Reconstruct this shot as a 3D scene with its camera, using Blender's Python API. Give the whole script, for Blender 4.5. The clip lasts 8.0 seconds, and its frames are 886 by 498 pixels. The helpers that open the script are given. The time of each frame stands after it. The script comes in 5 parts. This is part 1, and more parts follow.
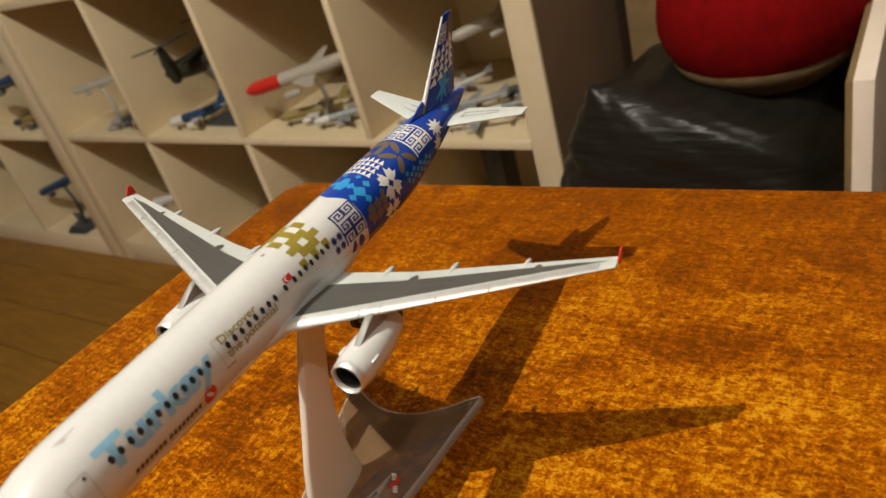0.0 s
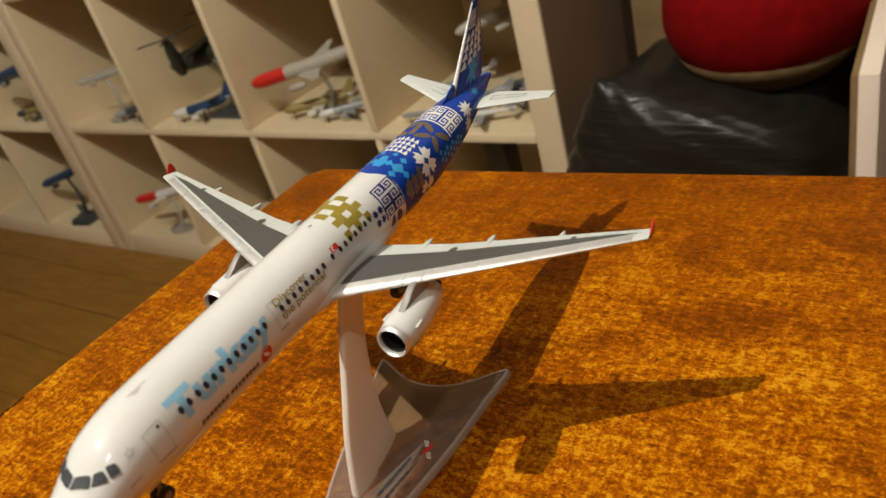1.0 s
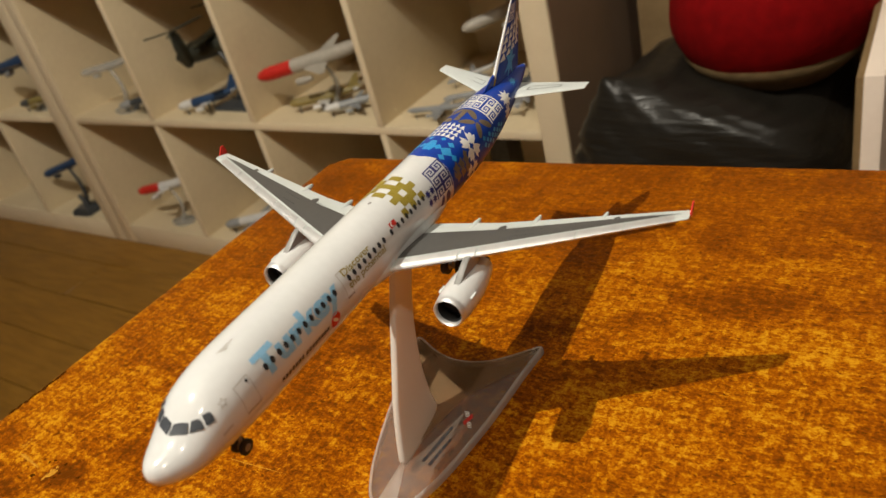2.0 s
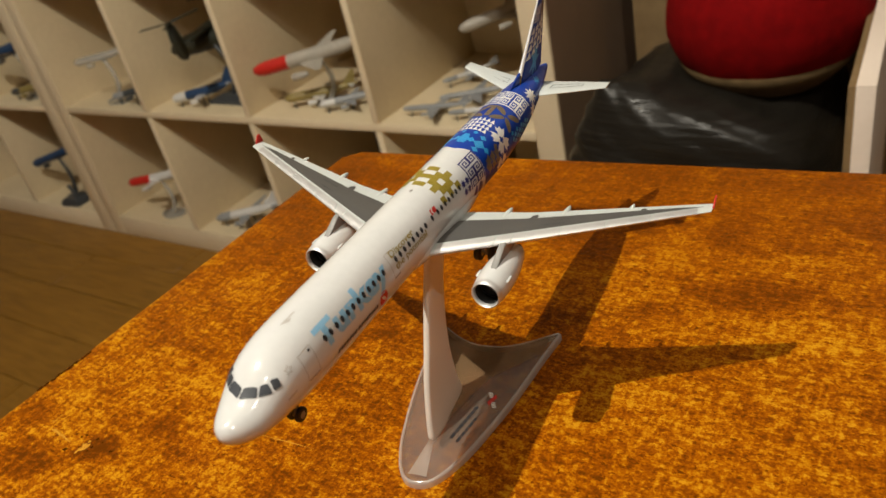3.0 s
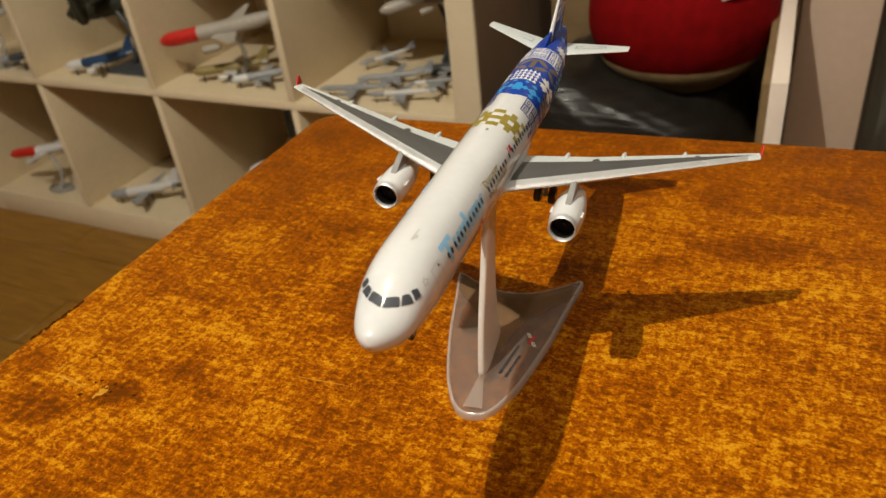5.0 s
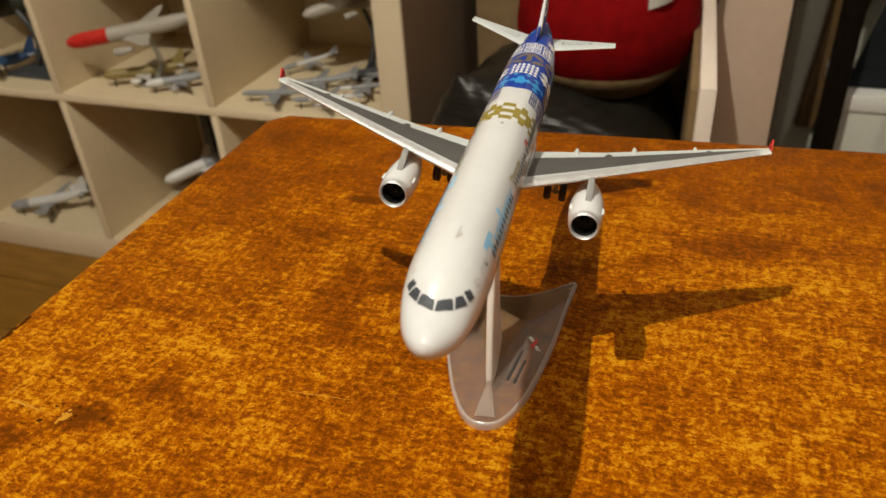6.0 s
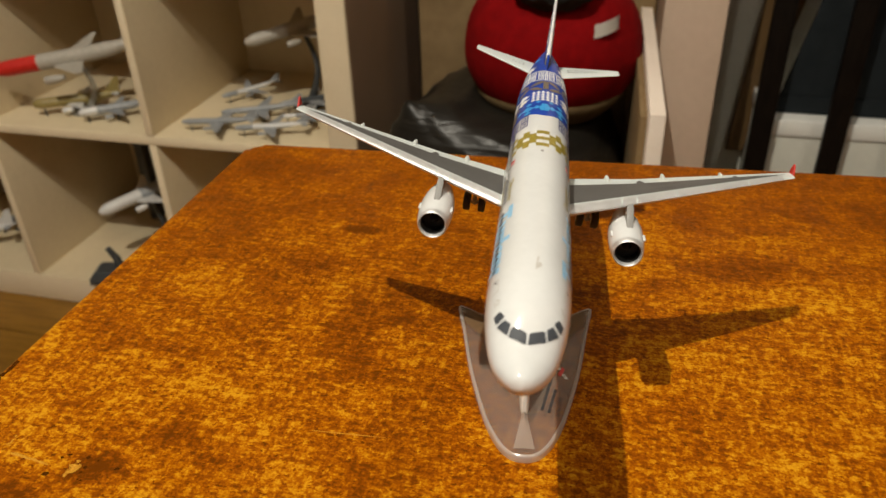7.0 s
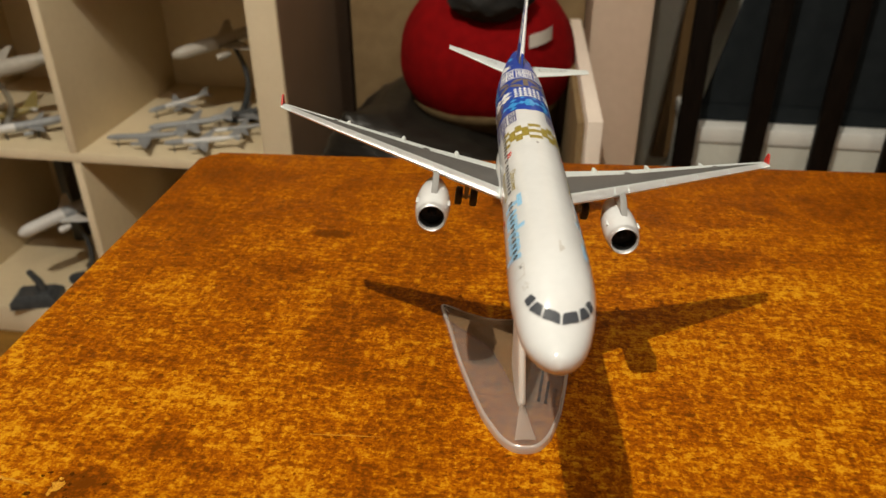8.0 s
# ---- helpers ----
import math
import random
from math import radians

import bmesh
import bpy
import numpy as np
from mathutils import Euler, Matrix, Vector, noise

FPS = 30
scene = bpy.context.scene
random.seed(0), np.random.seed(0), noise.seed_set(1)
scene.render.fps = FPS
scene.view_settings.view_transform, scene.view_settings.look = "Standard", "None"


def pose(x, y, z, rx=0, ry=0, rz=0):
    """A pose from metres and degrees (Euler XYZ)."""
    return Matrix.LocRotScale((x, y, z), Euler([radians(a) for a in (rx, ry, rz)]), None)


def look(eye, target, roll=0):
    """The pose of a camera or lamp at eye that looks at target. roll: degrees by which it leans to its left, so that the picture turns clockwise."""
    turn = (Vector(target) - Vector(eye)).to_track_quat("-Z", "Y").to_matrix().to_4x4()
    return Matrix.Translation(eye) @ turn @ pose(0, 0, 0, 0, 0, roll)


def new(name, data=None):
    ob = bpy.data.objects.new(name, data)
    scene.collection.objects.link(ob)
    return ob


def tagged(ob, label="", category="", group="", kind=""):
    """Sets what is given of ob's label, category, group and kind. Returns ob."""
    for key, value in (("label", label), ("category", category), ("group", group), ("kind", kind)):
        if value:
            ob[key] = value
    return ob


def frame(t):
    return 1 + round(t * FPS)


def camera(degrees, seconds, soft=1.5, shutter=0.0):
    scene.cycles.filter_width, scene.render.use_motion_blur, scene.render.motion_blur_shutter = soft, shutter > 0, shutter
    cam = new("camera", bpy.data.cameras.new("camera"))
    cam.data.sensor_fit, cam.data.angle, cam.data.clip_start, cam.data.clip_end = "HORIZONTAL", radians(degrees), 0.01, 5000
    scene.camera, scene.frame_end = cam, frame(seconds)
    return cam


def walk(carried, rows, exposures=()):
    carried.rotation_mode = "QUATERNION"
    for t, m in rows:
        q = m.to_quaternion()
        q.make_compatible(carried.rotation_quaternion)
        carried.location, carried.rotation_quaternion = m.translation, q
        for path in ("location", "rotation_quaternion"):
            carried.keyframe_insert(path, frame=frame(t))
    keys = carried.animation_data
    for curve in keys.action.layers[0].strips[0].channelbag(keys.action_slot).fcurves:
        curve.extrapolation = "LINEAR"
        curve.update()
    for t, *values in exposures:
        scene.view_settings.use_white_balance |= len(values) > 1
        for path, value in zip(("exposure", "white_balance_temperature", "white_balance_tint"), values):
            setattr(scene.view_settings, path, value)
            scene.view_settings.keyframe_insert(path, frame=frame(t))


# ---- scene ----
cam = camera(60.1, 8.0)
PATH = [
    (0, (0.217, -0.053, 0.174), (-0.913, 1.261, -0.825), -17.0),
    (0.5, (0.217, -0.061, 0.176), (-0.91, 1.25, -0.829), -16.8),
    (1, (0.214, -0.068, 0.176), (-0.911, 1.242, -0.832), -16.6),
    (1.5, (0.211, -0.078, 0.178), (-0.91, 1.233, -0.835), -16.2),
    (3, (0.204, -0.106, 0.188), (-0.877, 1.227, -0.838), -13.7),
    (3.5, (0.198, -0.117, 0.189), (-0.846, 1.234, -0.852), -12.4),
    (4, (0.187, -0.13, 0.188), (-0.798, 1.25, -0.873), -10.8),
    (5.5, (0.146, -0.15, 0.185), (-0.573, 1.362, -0.91), -5.4),
    (6, (0.129, -0.15, 0.18), (-0.485, 1.41, -0.91), -3.9),
    (6.5, (0.114, -0.154, 0.179), (-0.417, 1.448, -0.895), -2.8),
    (7, (0.097, -0.155, 0.18), (-0.354, 1.492, -0.86), -1.9),
    (7.5, (0.087, -0.157, 0.178), (-0.283, 1.524, -0.84), -1.2),
    (8, (0.077, -0.162, 0.175), (-0.193, 1.542, -0.837), -0.4),
]
walk(cam, [(t, look(eye, target, roll)) for t, eye, target, roll in PATH], exposures=[(0, 0.04), (1.5, 0.02), (3.5, 0.0), (6, -0.05), (8, -0.06)])
cam.data.dof.use_dof = True
cam.data.dof.focus_distance = 0.255
cam.data.dof.aperture_fstop = 22.0

# ---- light: two warm ceiling bulbs, a strong and a weak one, closed room ----
world = bpy.data.worlds.new("night_room")
scene.world = world
world.use_nodes = True
world.node_tree.nodes["Background"].inputs[0].default_value = (1.0, 0.75, 0.5, 1)
world.node_tree.nodes["Background"].inputs[1].default_value = 0.002
bulb_data = bpy.data.lights.new("ceiling_bulb", "POINT")
bulb_data.energy = 125.0
bulb_data.color = (1.0, 0.94, 0.80)
bulb_data.shadow_soft_size = 0.010
bulb = new("ceiling_bulb", bulb_data)
bulb.location = (-0.297, -0.517, 1.756)
second_data = bpy.data.lights.new("second_bulb", "POINT")
second_data.energy = 25.0
second_data.color = (1.0, 0.93, 0.79)
second_data.shadow_soft_size = 0.03
second = new("second_bulb", second_data)
second.location = (0.95, -0.752, 1.774)

FLOOR = -0.770
# the table stands a little out of level, and all on it with it
TILT = Matrix(((1, 0, -0.0112, 0), (0, 1, 0.0162, 0), (0.0112, -0.0162, 1, 0.0007), (0, 0, 0, 1)))


# ---- materials ----
def material(name, dark, light, scale=40.0, rough=0.5, metal=0.0, bump=0.0, fine=8.0, stretch=(1, 1, 1), spread=(0.35, 0.65), alpha=1.0, coat=0.0, spec=0.5, sheen=0.0):
    m = bpy.data.materials.new(name)
    m.use_nodes = True
    nt = m.node_tree
    b = nt.nodes["Principled BSDF"]
    co = nt.nodes.new("ShaderNodeTexCoord")
    mp = nt.nodes.new("ShaderNodeMapping")
    mp.inputs["Scale"].default_value = stretch
    nt.links.new(co.outputs["Object"], mp.inputs[0])
    n1 = nt.nodes.new("ShaderNodeTexNoise")
    n1.inputs["Scale"].default_value = scale
    n1.inputs["Detail"].default_value = 5
    nt.links.new(mp.outputs[0], n1.inputs["Vector"])
    n2 = nt.nodes.new("ShaderNodeTexNoise")
    n2.inputs["Scale"].default_value = scale * fine
    n2.inputs["Detail"].default_value = 3
    nt.links.new(mp.outputs[0], n2.inputs["Vector"])
    mix = nt.nodes.new("ShaderNodeMath")
    mix.operation = "MULTIPLY_ADD"
    mix.inputs[1].default_value = 0.35
    nt.links.new(n2.outputs[0], mix.inputs[0])
    half = nt.nodes.new("ShaderNodeMath")
    half.operation = "MULTIPLY"
    half.inputs[1].default_value = 0.65
    nt.links.new(n1.outputs[0], half.inputs[0])
    nt.links.new(half.outputs[0], mix.inputs[2])
    rp = nt.nodes.new("ShaderNodeValToRGB")
    rp.color_ramp.elements[0].position, rp.color_ramp.elements[1].position = spread
    rp.color_ramp.elements[0].color, rp.color_ramp.elements[1].color = (*dark, 1), (*light, 1)
    nt.links.new(mix.outputs[0], rp.inputs[0])
    nt.links.new(rp.outputs[0], b.inputs["Base Color"])
    rr = nt.nodes.new("ShaderNodeMapRange")
    rr.inputs["From Min"].default_value, rr.inputs["From Max"].default_value = 0.3, 0.7
    rr.inputs["To Min"].default_value, rr.inputs["To Max"].default_value = rough * 0.85, min(1.0, rough * 1.15)
    nt.links.new(n2.outputs[0], rr.inputs[0])
    nt.links.new(rr.outputs[0], b.inputs["Roughness"])
    b.inputs["Metallic"].default_value = metal
    b.inputs["Alpha"].default_value = alpha
    b.inputs["Coat Weight"].default_value = coat
    b.inputs["Coat Roughness"].default_value = 0.11
    b.inputs["Specular IOR Level"].default_value = spec
    b.inputs["Sheen Weight"].default_value = sheen
    if bump:
        bp = nt.nodes.new("ShaderNodeBump")
        bp.inputs["Strength"].default_value = bump
        bp.inputs["Distance"].default_value = 0.2 / scale
        nt.links.new(mix.outputs[0], bp.inputs["Height"])
        nt.links.new(bp.outputs[0], b.inputs["Normal"])
    return m


def near(c, f=0.93):
    return tuple(v * f for v in c)


def paint(name, c, rough=0.3, coat=0.0, scale=300.0, **kw):
    return material(name, near(c), c, scale, rough, coat=coat, **kw)


def table_wood():
    """Orange-brown stained board with a fine, broken, streaky grain and dark blotches."""
    m = bpy.data.materials.new("stained_board")
    m.use_nodes = True
    nt = m.node_tree
    b = nt.nodes["Principled BSDF"]
    co = nt.nodes.new("ShaderNodeTexCoord")

    def noise_at(scale, stretch, detail=4.0, rough=0.6, distort=0.0):
        mp = nt.nodes.new("ShaderNodeMapping")
        mp.inputs["Scale"].default_value = stretch
        nt.links.new(co.outputs["Object"], mp.inputs[0])
        n = nt.nodes.new("ShaderNodeTexNoise")
        n.inputs["Scale"].default_value = scale
        n.inputs["Detail"].default_value = detail
        n.inputs["Roughness"].default_value = rough
        n.inputs["Distortion"].default_value = distort
        nt.links.new(mp.outputs[0], n.inputs["Vector"])
        return n.outputs[0]

    def calc(op, a, c):
        k = nt.nodes.new("ShaderNodeMath")
        k.operation = op
        for i, v in enumerate((a, c)):
            if isinstance(v, (int, float)):
                k.inputs[i].default_value = v
            else:
                nt.links.new(v, k.inputs[i])
        return k.outputs[0]

    speck = noise_at(500, (0.8, 1.0, 1), 2, 0.6, 0.5)
    grit = noise_at(1200, (0.9, 1.0, 1), 1, 0.5, 0.3)
    streak = noise_at(420, (0.16, 1.0, 1), 2, 0.5, 0.3)
    weave = noise_at(420, (1.0, 0.22, 1), 2, 0.5, 0.3)
    blot = noise_at(34, (0.8, 1.0, 1), 6, 0.66, 0.8)
    large = noise_at(9.5, (1, 1, 1), 3, 0.5, 0.4)
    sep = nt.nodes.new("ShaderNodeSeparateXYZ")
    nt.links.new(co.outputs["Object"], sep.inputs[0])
    # tone drops and fine grain weakens from front to back
    graded = nt.nodes.new("ShaderNodeMapRange")
    graded.interpolation_type = "SMOOTHSTEP"
    graded.inputs["From Min"].default_value, graded.inputs["From Max"].default_value = 0.06, 0.23
    graded.inputs["To Min"].default_value, graded.inputs["To Max"].default_value = 1.0, 0.58
    nt.links.new(sep.outputs[1], graded.inputs[0])

    def stain(x, y, rx, ry, amount):
        """A soft-edged patch of darker or lighter varnish."""
        dx = calc("MULTIPLY", calc("SUBTRACT", sep.outputs[0], x), 1.0 / rx)
        dy = calc("MULTIPLY", calc("SUBTRACT", sep.outputs[1], y), 1.0 / ry)
        r = calc("ADD", calc("MULTIPLY", dx, dx), calc("MULTIPLY", dy, dy))
        r = calc("ADD", r, calc("MULTIPLY", calc("SUBTRACT", blot, 0.5), 3.0))
        k = nt.nodes.new("ShaderNodeMapRange")
        k.interpolation_type = "SMOOTHSTEP"
        k.inputs["From Min"].default_value, k.inputs["From Max"].default_value = 0.0, 1.3
        k.inputs["To Min"].default_value, k.inputs["To Max"].default_value = amount, 0.0
        nt.links.new(r, k.inputs[0])
        return k.outputs[0]

    def flecks(scale, stretch, offset):
        """Small hard-edged cells of random tone."""
        mp = nt.nodes.new("ShaderNodeMapping")
        mp.inputs["Scale"].default_value = stretch
        mp.inputs["Location"].default_value = (offset, offset * 0.7, 0)
        nt.links.new(co.outputs["Object"], mp.inputs[0])
        warp = nt.nodes.new("ShaderNodeTexNoise")
        warp.inputs["Scale"].default_value = scale * 0.7
        nt.links.new(co.outputs["Object"], warp.inputs["Vector"])
        mixed = nt.nodes.new("ShaderNodeMix")
        mixed.data_type = "VECTOR"
        mixed.inputs[0].default_value = 0.0016
        nt.links.new(mp.outputs[0], mixed.inputs[4])
        nt.links.new(warp.outputs["Color"], mixed.inputs[5])
        vo = nt.nodes.new("ShaderNodeTexVoronoi")
        vo.inputs["Scale"].default_value = scale
        nt.links.new(mixed.outputs[1], vo.inputs["Vector"])
        one = nt.nodes.new("ShaderNodeSeparateColor")
        nt.links.new(vo.outputs["Color"], one.inputs[0])
        return one.outputs[0]

    def over(value, lo, hi, amount):
        k = nt.nodes.new("ShaderNodeMapRange")
        k.inputs["From Min"].default_value, k.inputs["From Max"].default_value = lo, hi
        k.inputs["To Min"].default_value, k.inputs["To Max"].default_value = 0.0, amount
        nt.links.new(value, k.inputs[0])
        return k.outputs[0]

    fleck = flecks(780, (0.62, 1.0, 0.2), 0.0)
    thread = flecks(620, (1.0, 0.36, 0.2), 3.1)
    pore = noise_at(760, (0.5, 1.0, 1), 2, 0.5, 0.4)
    fine = calc("MULTIPLY", speck, 0.50)
    fine = calc("ADD", fine, calc("MULTIPLY", grit, 0.34))
    fine = calc("ADD", fine, calc("MULTIPLY", streak, 0.30))
    fine = calc("ADD", fine, calc("MULTIPLY", weave, 0.24))
    fine = calc("ADD", fine, calc("MULTIPLY", fleck, 0.15))
    fine = calc("ADD", fine, calc("MULTIPLY", thread, 0.10))
    fine = calc("MULTIPLY", calc("SUBTRACT", fine, 0.815), graded.outputs[0])
    fine = calc("ADD", fine, over(pore, 0.63, 0.70, -0.20))
    v = calc("ADD", fine, calc("MULTIPLY", calc("SUBTRACT", blot, 0.5), 0.42))
    v = calc("ADD", v, calc("MULTIPLY", calc("SUBTRACT", large, 0.5), 0.26))
    v = calc("ADD", v, calc("MULTIPLY", calc("SUBTRACT", graded.outputs[0], 1.0), 0.15))
    for spot in ((-0.055, -0.020, 0.013, 0.008, -0.24), (-0.080, -0.034, 0.016, 0.012, -0.16), (-0.102, -0.014, 0.014, 0.010, -0.12), (-0.040, -0.002, 0.010, 0.006, -0.10), (-0.014, -0.008, 0.014, 0.008, -0.12),
                 (-0.078, 0.086, 0.022, 0.014, 0.08), (-0.034, 0.026, 0.024, 0.014, 0.06), (-0.024, 0.142, 0.012, 0.005, -0.36), (-0.050, 0.110, 0.030, 0.014, -0.07), (0.006, 0.066, 0.020, 0.034, -0.08),
                 (0.150, 0.140, 0.030, 0.014, -0.12), (0.136, 0.186, 0.050, 0.018, -0.07), (-0.090, 0.205, 0.030, 0.020, -0.08), (0.180, 0.035, 0.050, 0.030, 0.07), (0.070, 0.182, 0.045, 0.016, -0.05)):
        v = calc("ADD", v, stain(*spot))
    v = calc("ADD", calc("MULTIPLY", v, 1.1), 0.488)
    rp = nt.nodes.new("ShaderNodeValToRGB")
    els = rp.color_ramp.elements
    els[0].position, els[0].color = 0.22, (0.125, 0.031, 0.0002, 1)
    els[1].position, els[1].color = 0.70, (0.61, 0.275, 0.008, 1)
    for p, c in ((0.36, (0.205, 0.0485, 0.0003)), (0.44, (0.275, 0.068, 0.0003)), (0.51, (0.355, 0.097, 0.0004)), (0.58, (0.455, 0.152, 0.0012))):
        e = els.new(p)
        e.color = (*c, 1)
    b.inputs["Specular IOR Level"].default_value = 0.06
    nt.links.new(v, rp.inputs[0])
    nt.links.new(rp.outputs[0], b.inputs["Base Color"])
    rr = nt.nodes.new("ShaderNodeMapRange")
    rr.inputs["From Min"].default_value, rr.inputs["From Max"].default_value = 0.3, 0.7
    rr.inputs["To Min"].default_value, rr.inputs["To Max"].default_value = 0.36, 0.58
    nt.links.new(blot, rr.inputs[0])
    nt.links.new(rr.outputs[0], b.inputs["Roughness"])
    bp = nt.nodes.new("ShaderNodeBump")
    bp.inputs["Strength"].default_value = 0.5
    bp.inputs["Distance"].default_value = 0.0006
    nt.links.new(speck, bp.inputs["Height"])
    nt.links.new(bp.outputs[0], b.inputs["Normal"])
    return m


WHITE = material("glossy_white_lacquer", (0.70, 0.712, 0.715), (0.75, 0.762, 0.765), 60, 0.55, coat=1.0, spec=0.12)
BLUE = material("royal_blue_paint", (0.004, 0.042, 0.33), (0.006, 0.055, 0.42), 80, 0.45, coat=0.5, spec=0.15)
INDIGO = paint("indigo_print", (0.022, 0.022, 0.17))
CYAN = paint("sky_blue_print", (0.03, 0.33, 0.72))
PALE = paint("pale_blue_print", (0.31, 0.61, 0.87))
GOLD = paint("mustard_gold_print", (0.33, 0.255, 0.035))
BRONZE = paint("bronze_print", (0.17, 0.125, 0.075))
PRINTWHITE = paint("white_print", (0.86, 0.86, 0.84))
RED = paint("red_print", (0.62, 0.035, 0.025))
INK = paint("dark_grey_print", (0.03, 0.03, 0.035))
FAINT = paint("faint_grey_print", (0.52, 0.50, 0.47))
SLATE = paint("slate_window_print", (0.060, 0.066, 0.078), 0.5, spec=0.25)
WINGWHITE = material("pale_grey_wing_paint", (0.58, 0.62, 0.61), (0.64, 0.68, 0.67), 90, 0.35)
WINGGREY = material("mid_grey_wing_paint", (0.088, 0.086, 0.083), (0.096, 0.094, 0.091), 700, 0.36)
SILVER = material("brushed_silver", (0.66, 0.66, 0.66), (0.74, 0.74, 0.74), 60, 0.46, metal=0.62)
PYLONGREY = paint("pylon_grey_paint", (0.30, 0.295, 0.285), 0.4)
RUBBER = material("black_rubber", (0.012, 0.012, 0.012), (0.03, 0.03, 0.03), 300, 0.6)
FANDARK = material("dark_fan_metal", (0.010, 0.010, 0.010), (0.02, 0.019, 0.018), 200, 0.6)
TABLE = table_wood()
CHIP = material("bare_chipped_wood", (0.40, 0.155, 0.006), (0.66, 0.33, 0.035), 1400, 0.8, bump=0.4, spec=0.1)
OLDVARNISH = material("dark_burnt_varnish", (0.035, 0.010, 0.001), (0.10, 0.030, 0.002), 900, 0.8, spec=0.03)
SHELFWHITE = material("white_foil_board", (0.70, 0.575, 0.375), (0.76, 0.635, 0.425), 9, 0.5, bump=0.04)
# paler than the boards: brightness of the front edges put into the colour
EDGELIT = material("pale_lit_edge", (0.88, 0.74, 0.52), (0.93, 0.79, 0.57), 20, 0.45, bump=0.03)
# taupe skin that puts the outer side's shade into its colour
SIDESHADE = material("side_shade_taupe", (0.36, 0.25, 0.165), (0.43, 0.30, 0.20), 7, 0.6, bump=0.04)
# wall and ceiling colours set far below white to weaken bounced light
WALL = material("dimmed_wall_paint", (0.17, 0.14, 0.115), (0.20, 0.165, 0.135), 7, 0.8, bump=0.12, fine=20)
CEILDIM = material("ceiling_paint", (0.20, 0.18, 0.16), (0.24, 0.21, 0.185), 6, 0.85, bump=0.08)
PARQUET = material("oiled_oak_planks", (0.205, 0.093, 0.008), (0.34, 0.165, 0.020), 10, 0.42, bump=0.1, stretch=(1, 7, 1))
_nt = PARQUET.node_tree
_info = _nt.nodes.new("ShaderNodeObjectInfo")
_map = next(n for n in _nt.nodes if n.type == "MAPPING")
_sc = _nt.nodes.new("ShaderNodeMath")
_sc.operation = "MULTIPLY"
_sc.inputs[1].default_value = 40.0
_nt.links.new(_info.outputs["Random"], _sc.inputs[0])
_nt.links.new(_sc.outputs[0], _map.inputs["Location"])
CARD = material("brown_cardboard", (0.19, 0.12, 0.05), (0.25, 0.165, 0.075), 30, 0.8, bump=0.1)
BAG = material("black_bin_liner_plastic", (0.014, 0.012, 0.0095), (0.022, 0.019, 0.015), 14, 0.33, bump=0.3, stretch=(0.35, 0.35, 3.0), fine=4.0, spec=0.27)
PLUSHRED = material("red_plush_fabric", (0.18, 0.0015, 0.0025), (0.26, 0.003, 0.004), 60, 0.9, bump=0.5, spec=0.1, fine=14)
PLUSHTAN = material("tan_plush_fabric", (0.12, 0.08, 0.038), (0.19, 0.125, 0.06), 60, 0.95, bump=0.5, spec=0.1, fine=14)
PLUSHBLACK = material("black_plush_fabric", (0.008, 0.008, 0.008), (0.02, 0.018, 0.016), 80, 0.95, bump=0.6)
TAGWHITE = paint("white_satin_tag", (0.72, 0.68, 0.62), 0.5)
WHITEWOOD = material("white_painted_wood", (0.88, 0.75, 0.64), (0.94, 0.81, 0.70), 14, 0.45, bump=0.08, stretch=(1, 0.3, 1))
DARKWOOD = material("near_black_stained_wood", (0.005, 0.0035, 0.0025), (0.012, 0.008, 0.006), 20, 0.5, bump=0.1, spec=0.12, stretch=(6, 6, 1))
BROWNWOOD = material("mid_brown_wood", (0.10, 0.055, 0.018), (0.16, 0.09, 0.032), 14, 0.5, bump=0.1, stretch=(6, 6, 1))
BEIGE = material("pinkish_beige_lacquer", (0.70, 0.535, 0.41), (0.76, 0.59, 0.46), 8, 0.5, bump=0.05)
NAVYCLOTH = material("dark_navy_blind_cloth", (0.016, 0.020, 0.023), (0.024, 0.029, 0.032), 30, 0.8, bump=0.2, spec=0.1)
SILLWHITE = material("white_sill_paint", (0.93, 0.92, 0.87), (0.96, 0.95, 0.90), 20, 0.35)
GREYWALL = material("pale_grey_wall_paint", (0.68, 0.67, 0.59), (0.74, 0.73, 0.65), 9, 0.8, bump=0.1)
OLIVE = material("dark_olive_model_paint", (0.018, 0.02, 0.012), (0.04, 0.042, 0.028), 120, 0.5)
TOYWHITE = material("toy_white_plastic", (0.66, 0.65, 0.63), (0.74, 0.73, 0.71), 120, 0.35)
# toy white darkened, the shelf's shade put into the colour
TOYSHADED = material("toy_white_shaded", (0.42, 0.39, 0.33), (0.50, 0.46, 0.40), 120, 0.4)
TOYGREY = material("toy_grey_plastic", (0.26, 0.27, 0.28), (0.36, 0.37, 0.38), 120, 0.4)
TOYDARK = material("toy_dark_grey_plastic", (0.04, 0.045, 0.05), (0.08, 0.085, 0.09), 120, 0.4)
TOYBLUE = material("toy_navy_plastic", (0.018, 0.045, 0.11), (0.03, 0.075, 0.17), 120, 0.35)
TOYRED = material("toy_red_plastic", (0.55, 0.02, 0.015), (0.66, 0.03, 0.02), 120, 0.35)
TOYGOLD = material("toy_olive_gold_plastic", (0.25, 0.19, 0.06), (0.34, 0.26, 0.09), 120, 0.4)
CLEARISH = material("clear_smoky_plastic", (0.55, 0.55, 0.52), (0.62, 0.62, 0.60), 120, 0.2, alpha=0.45)


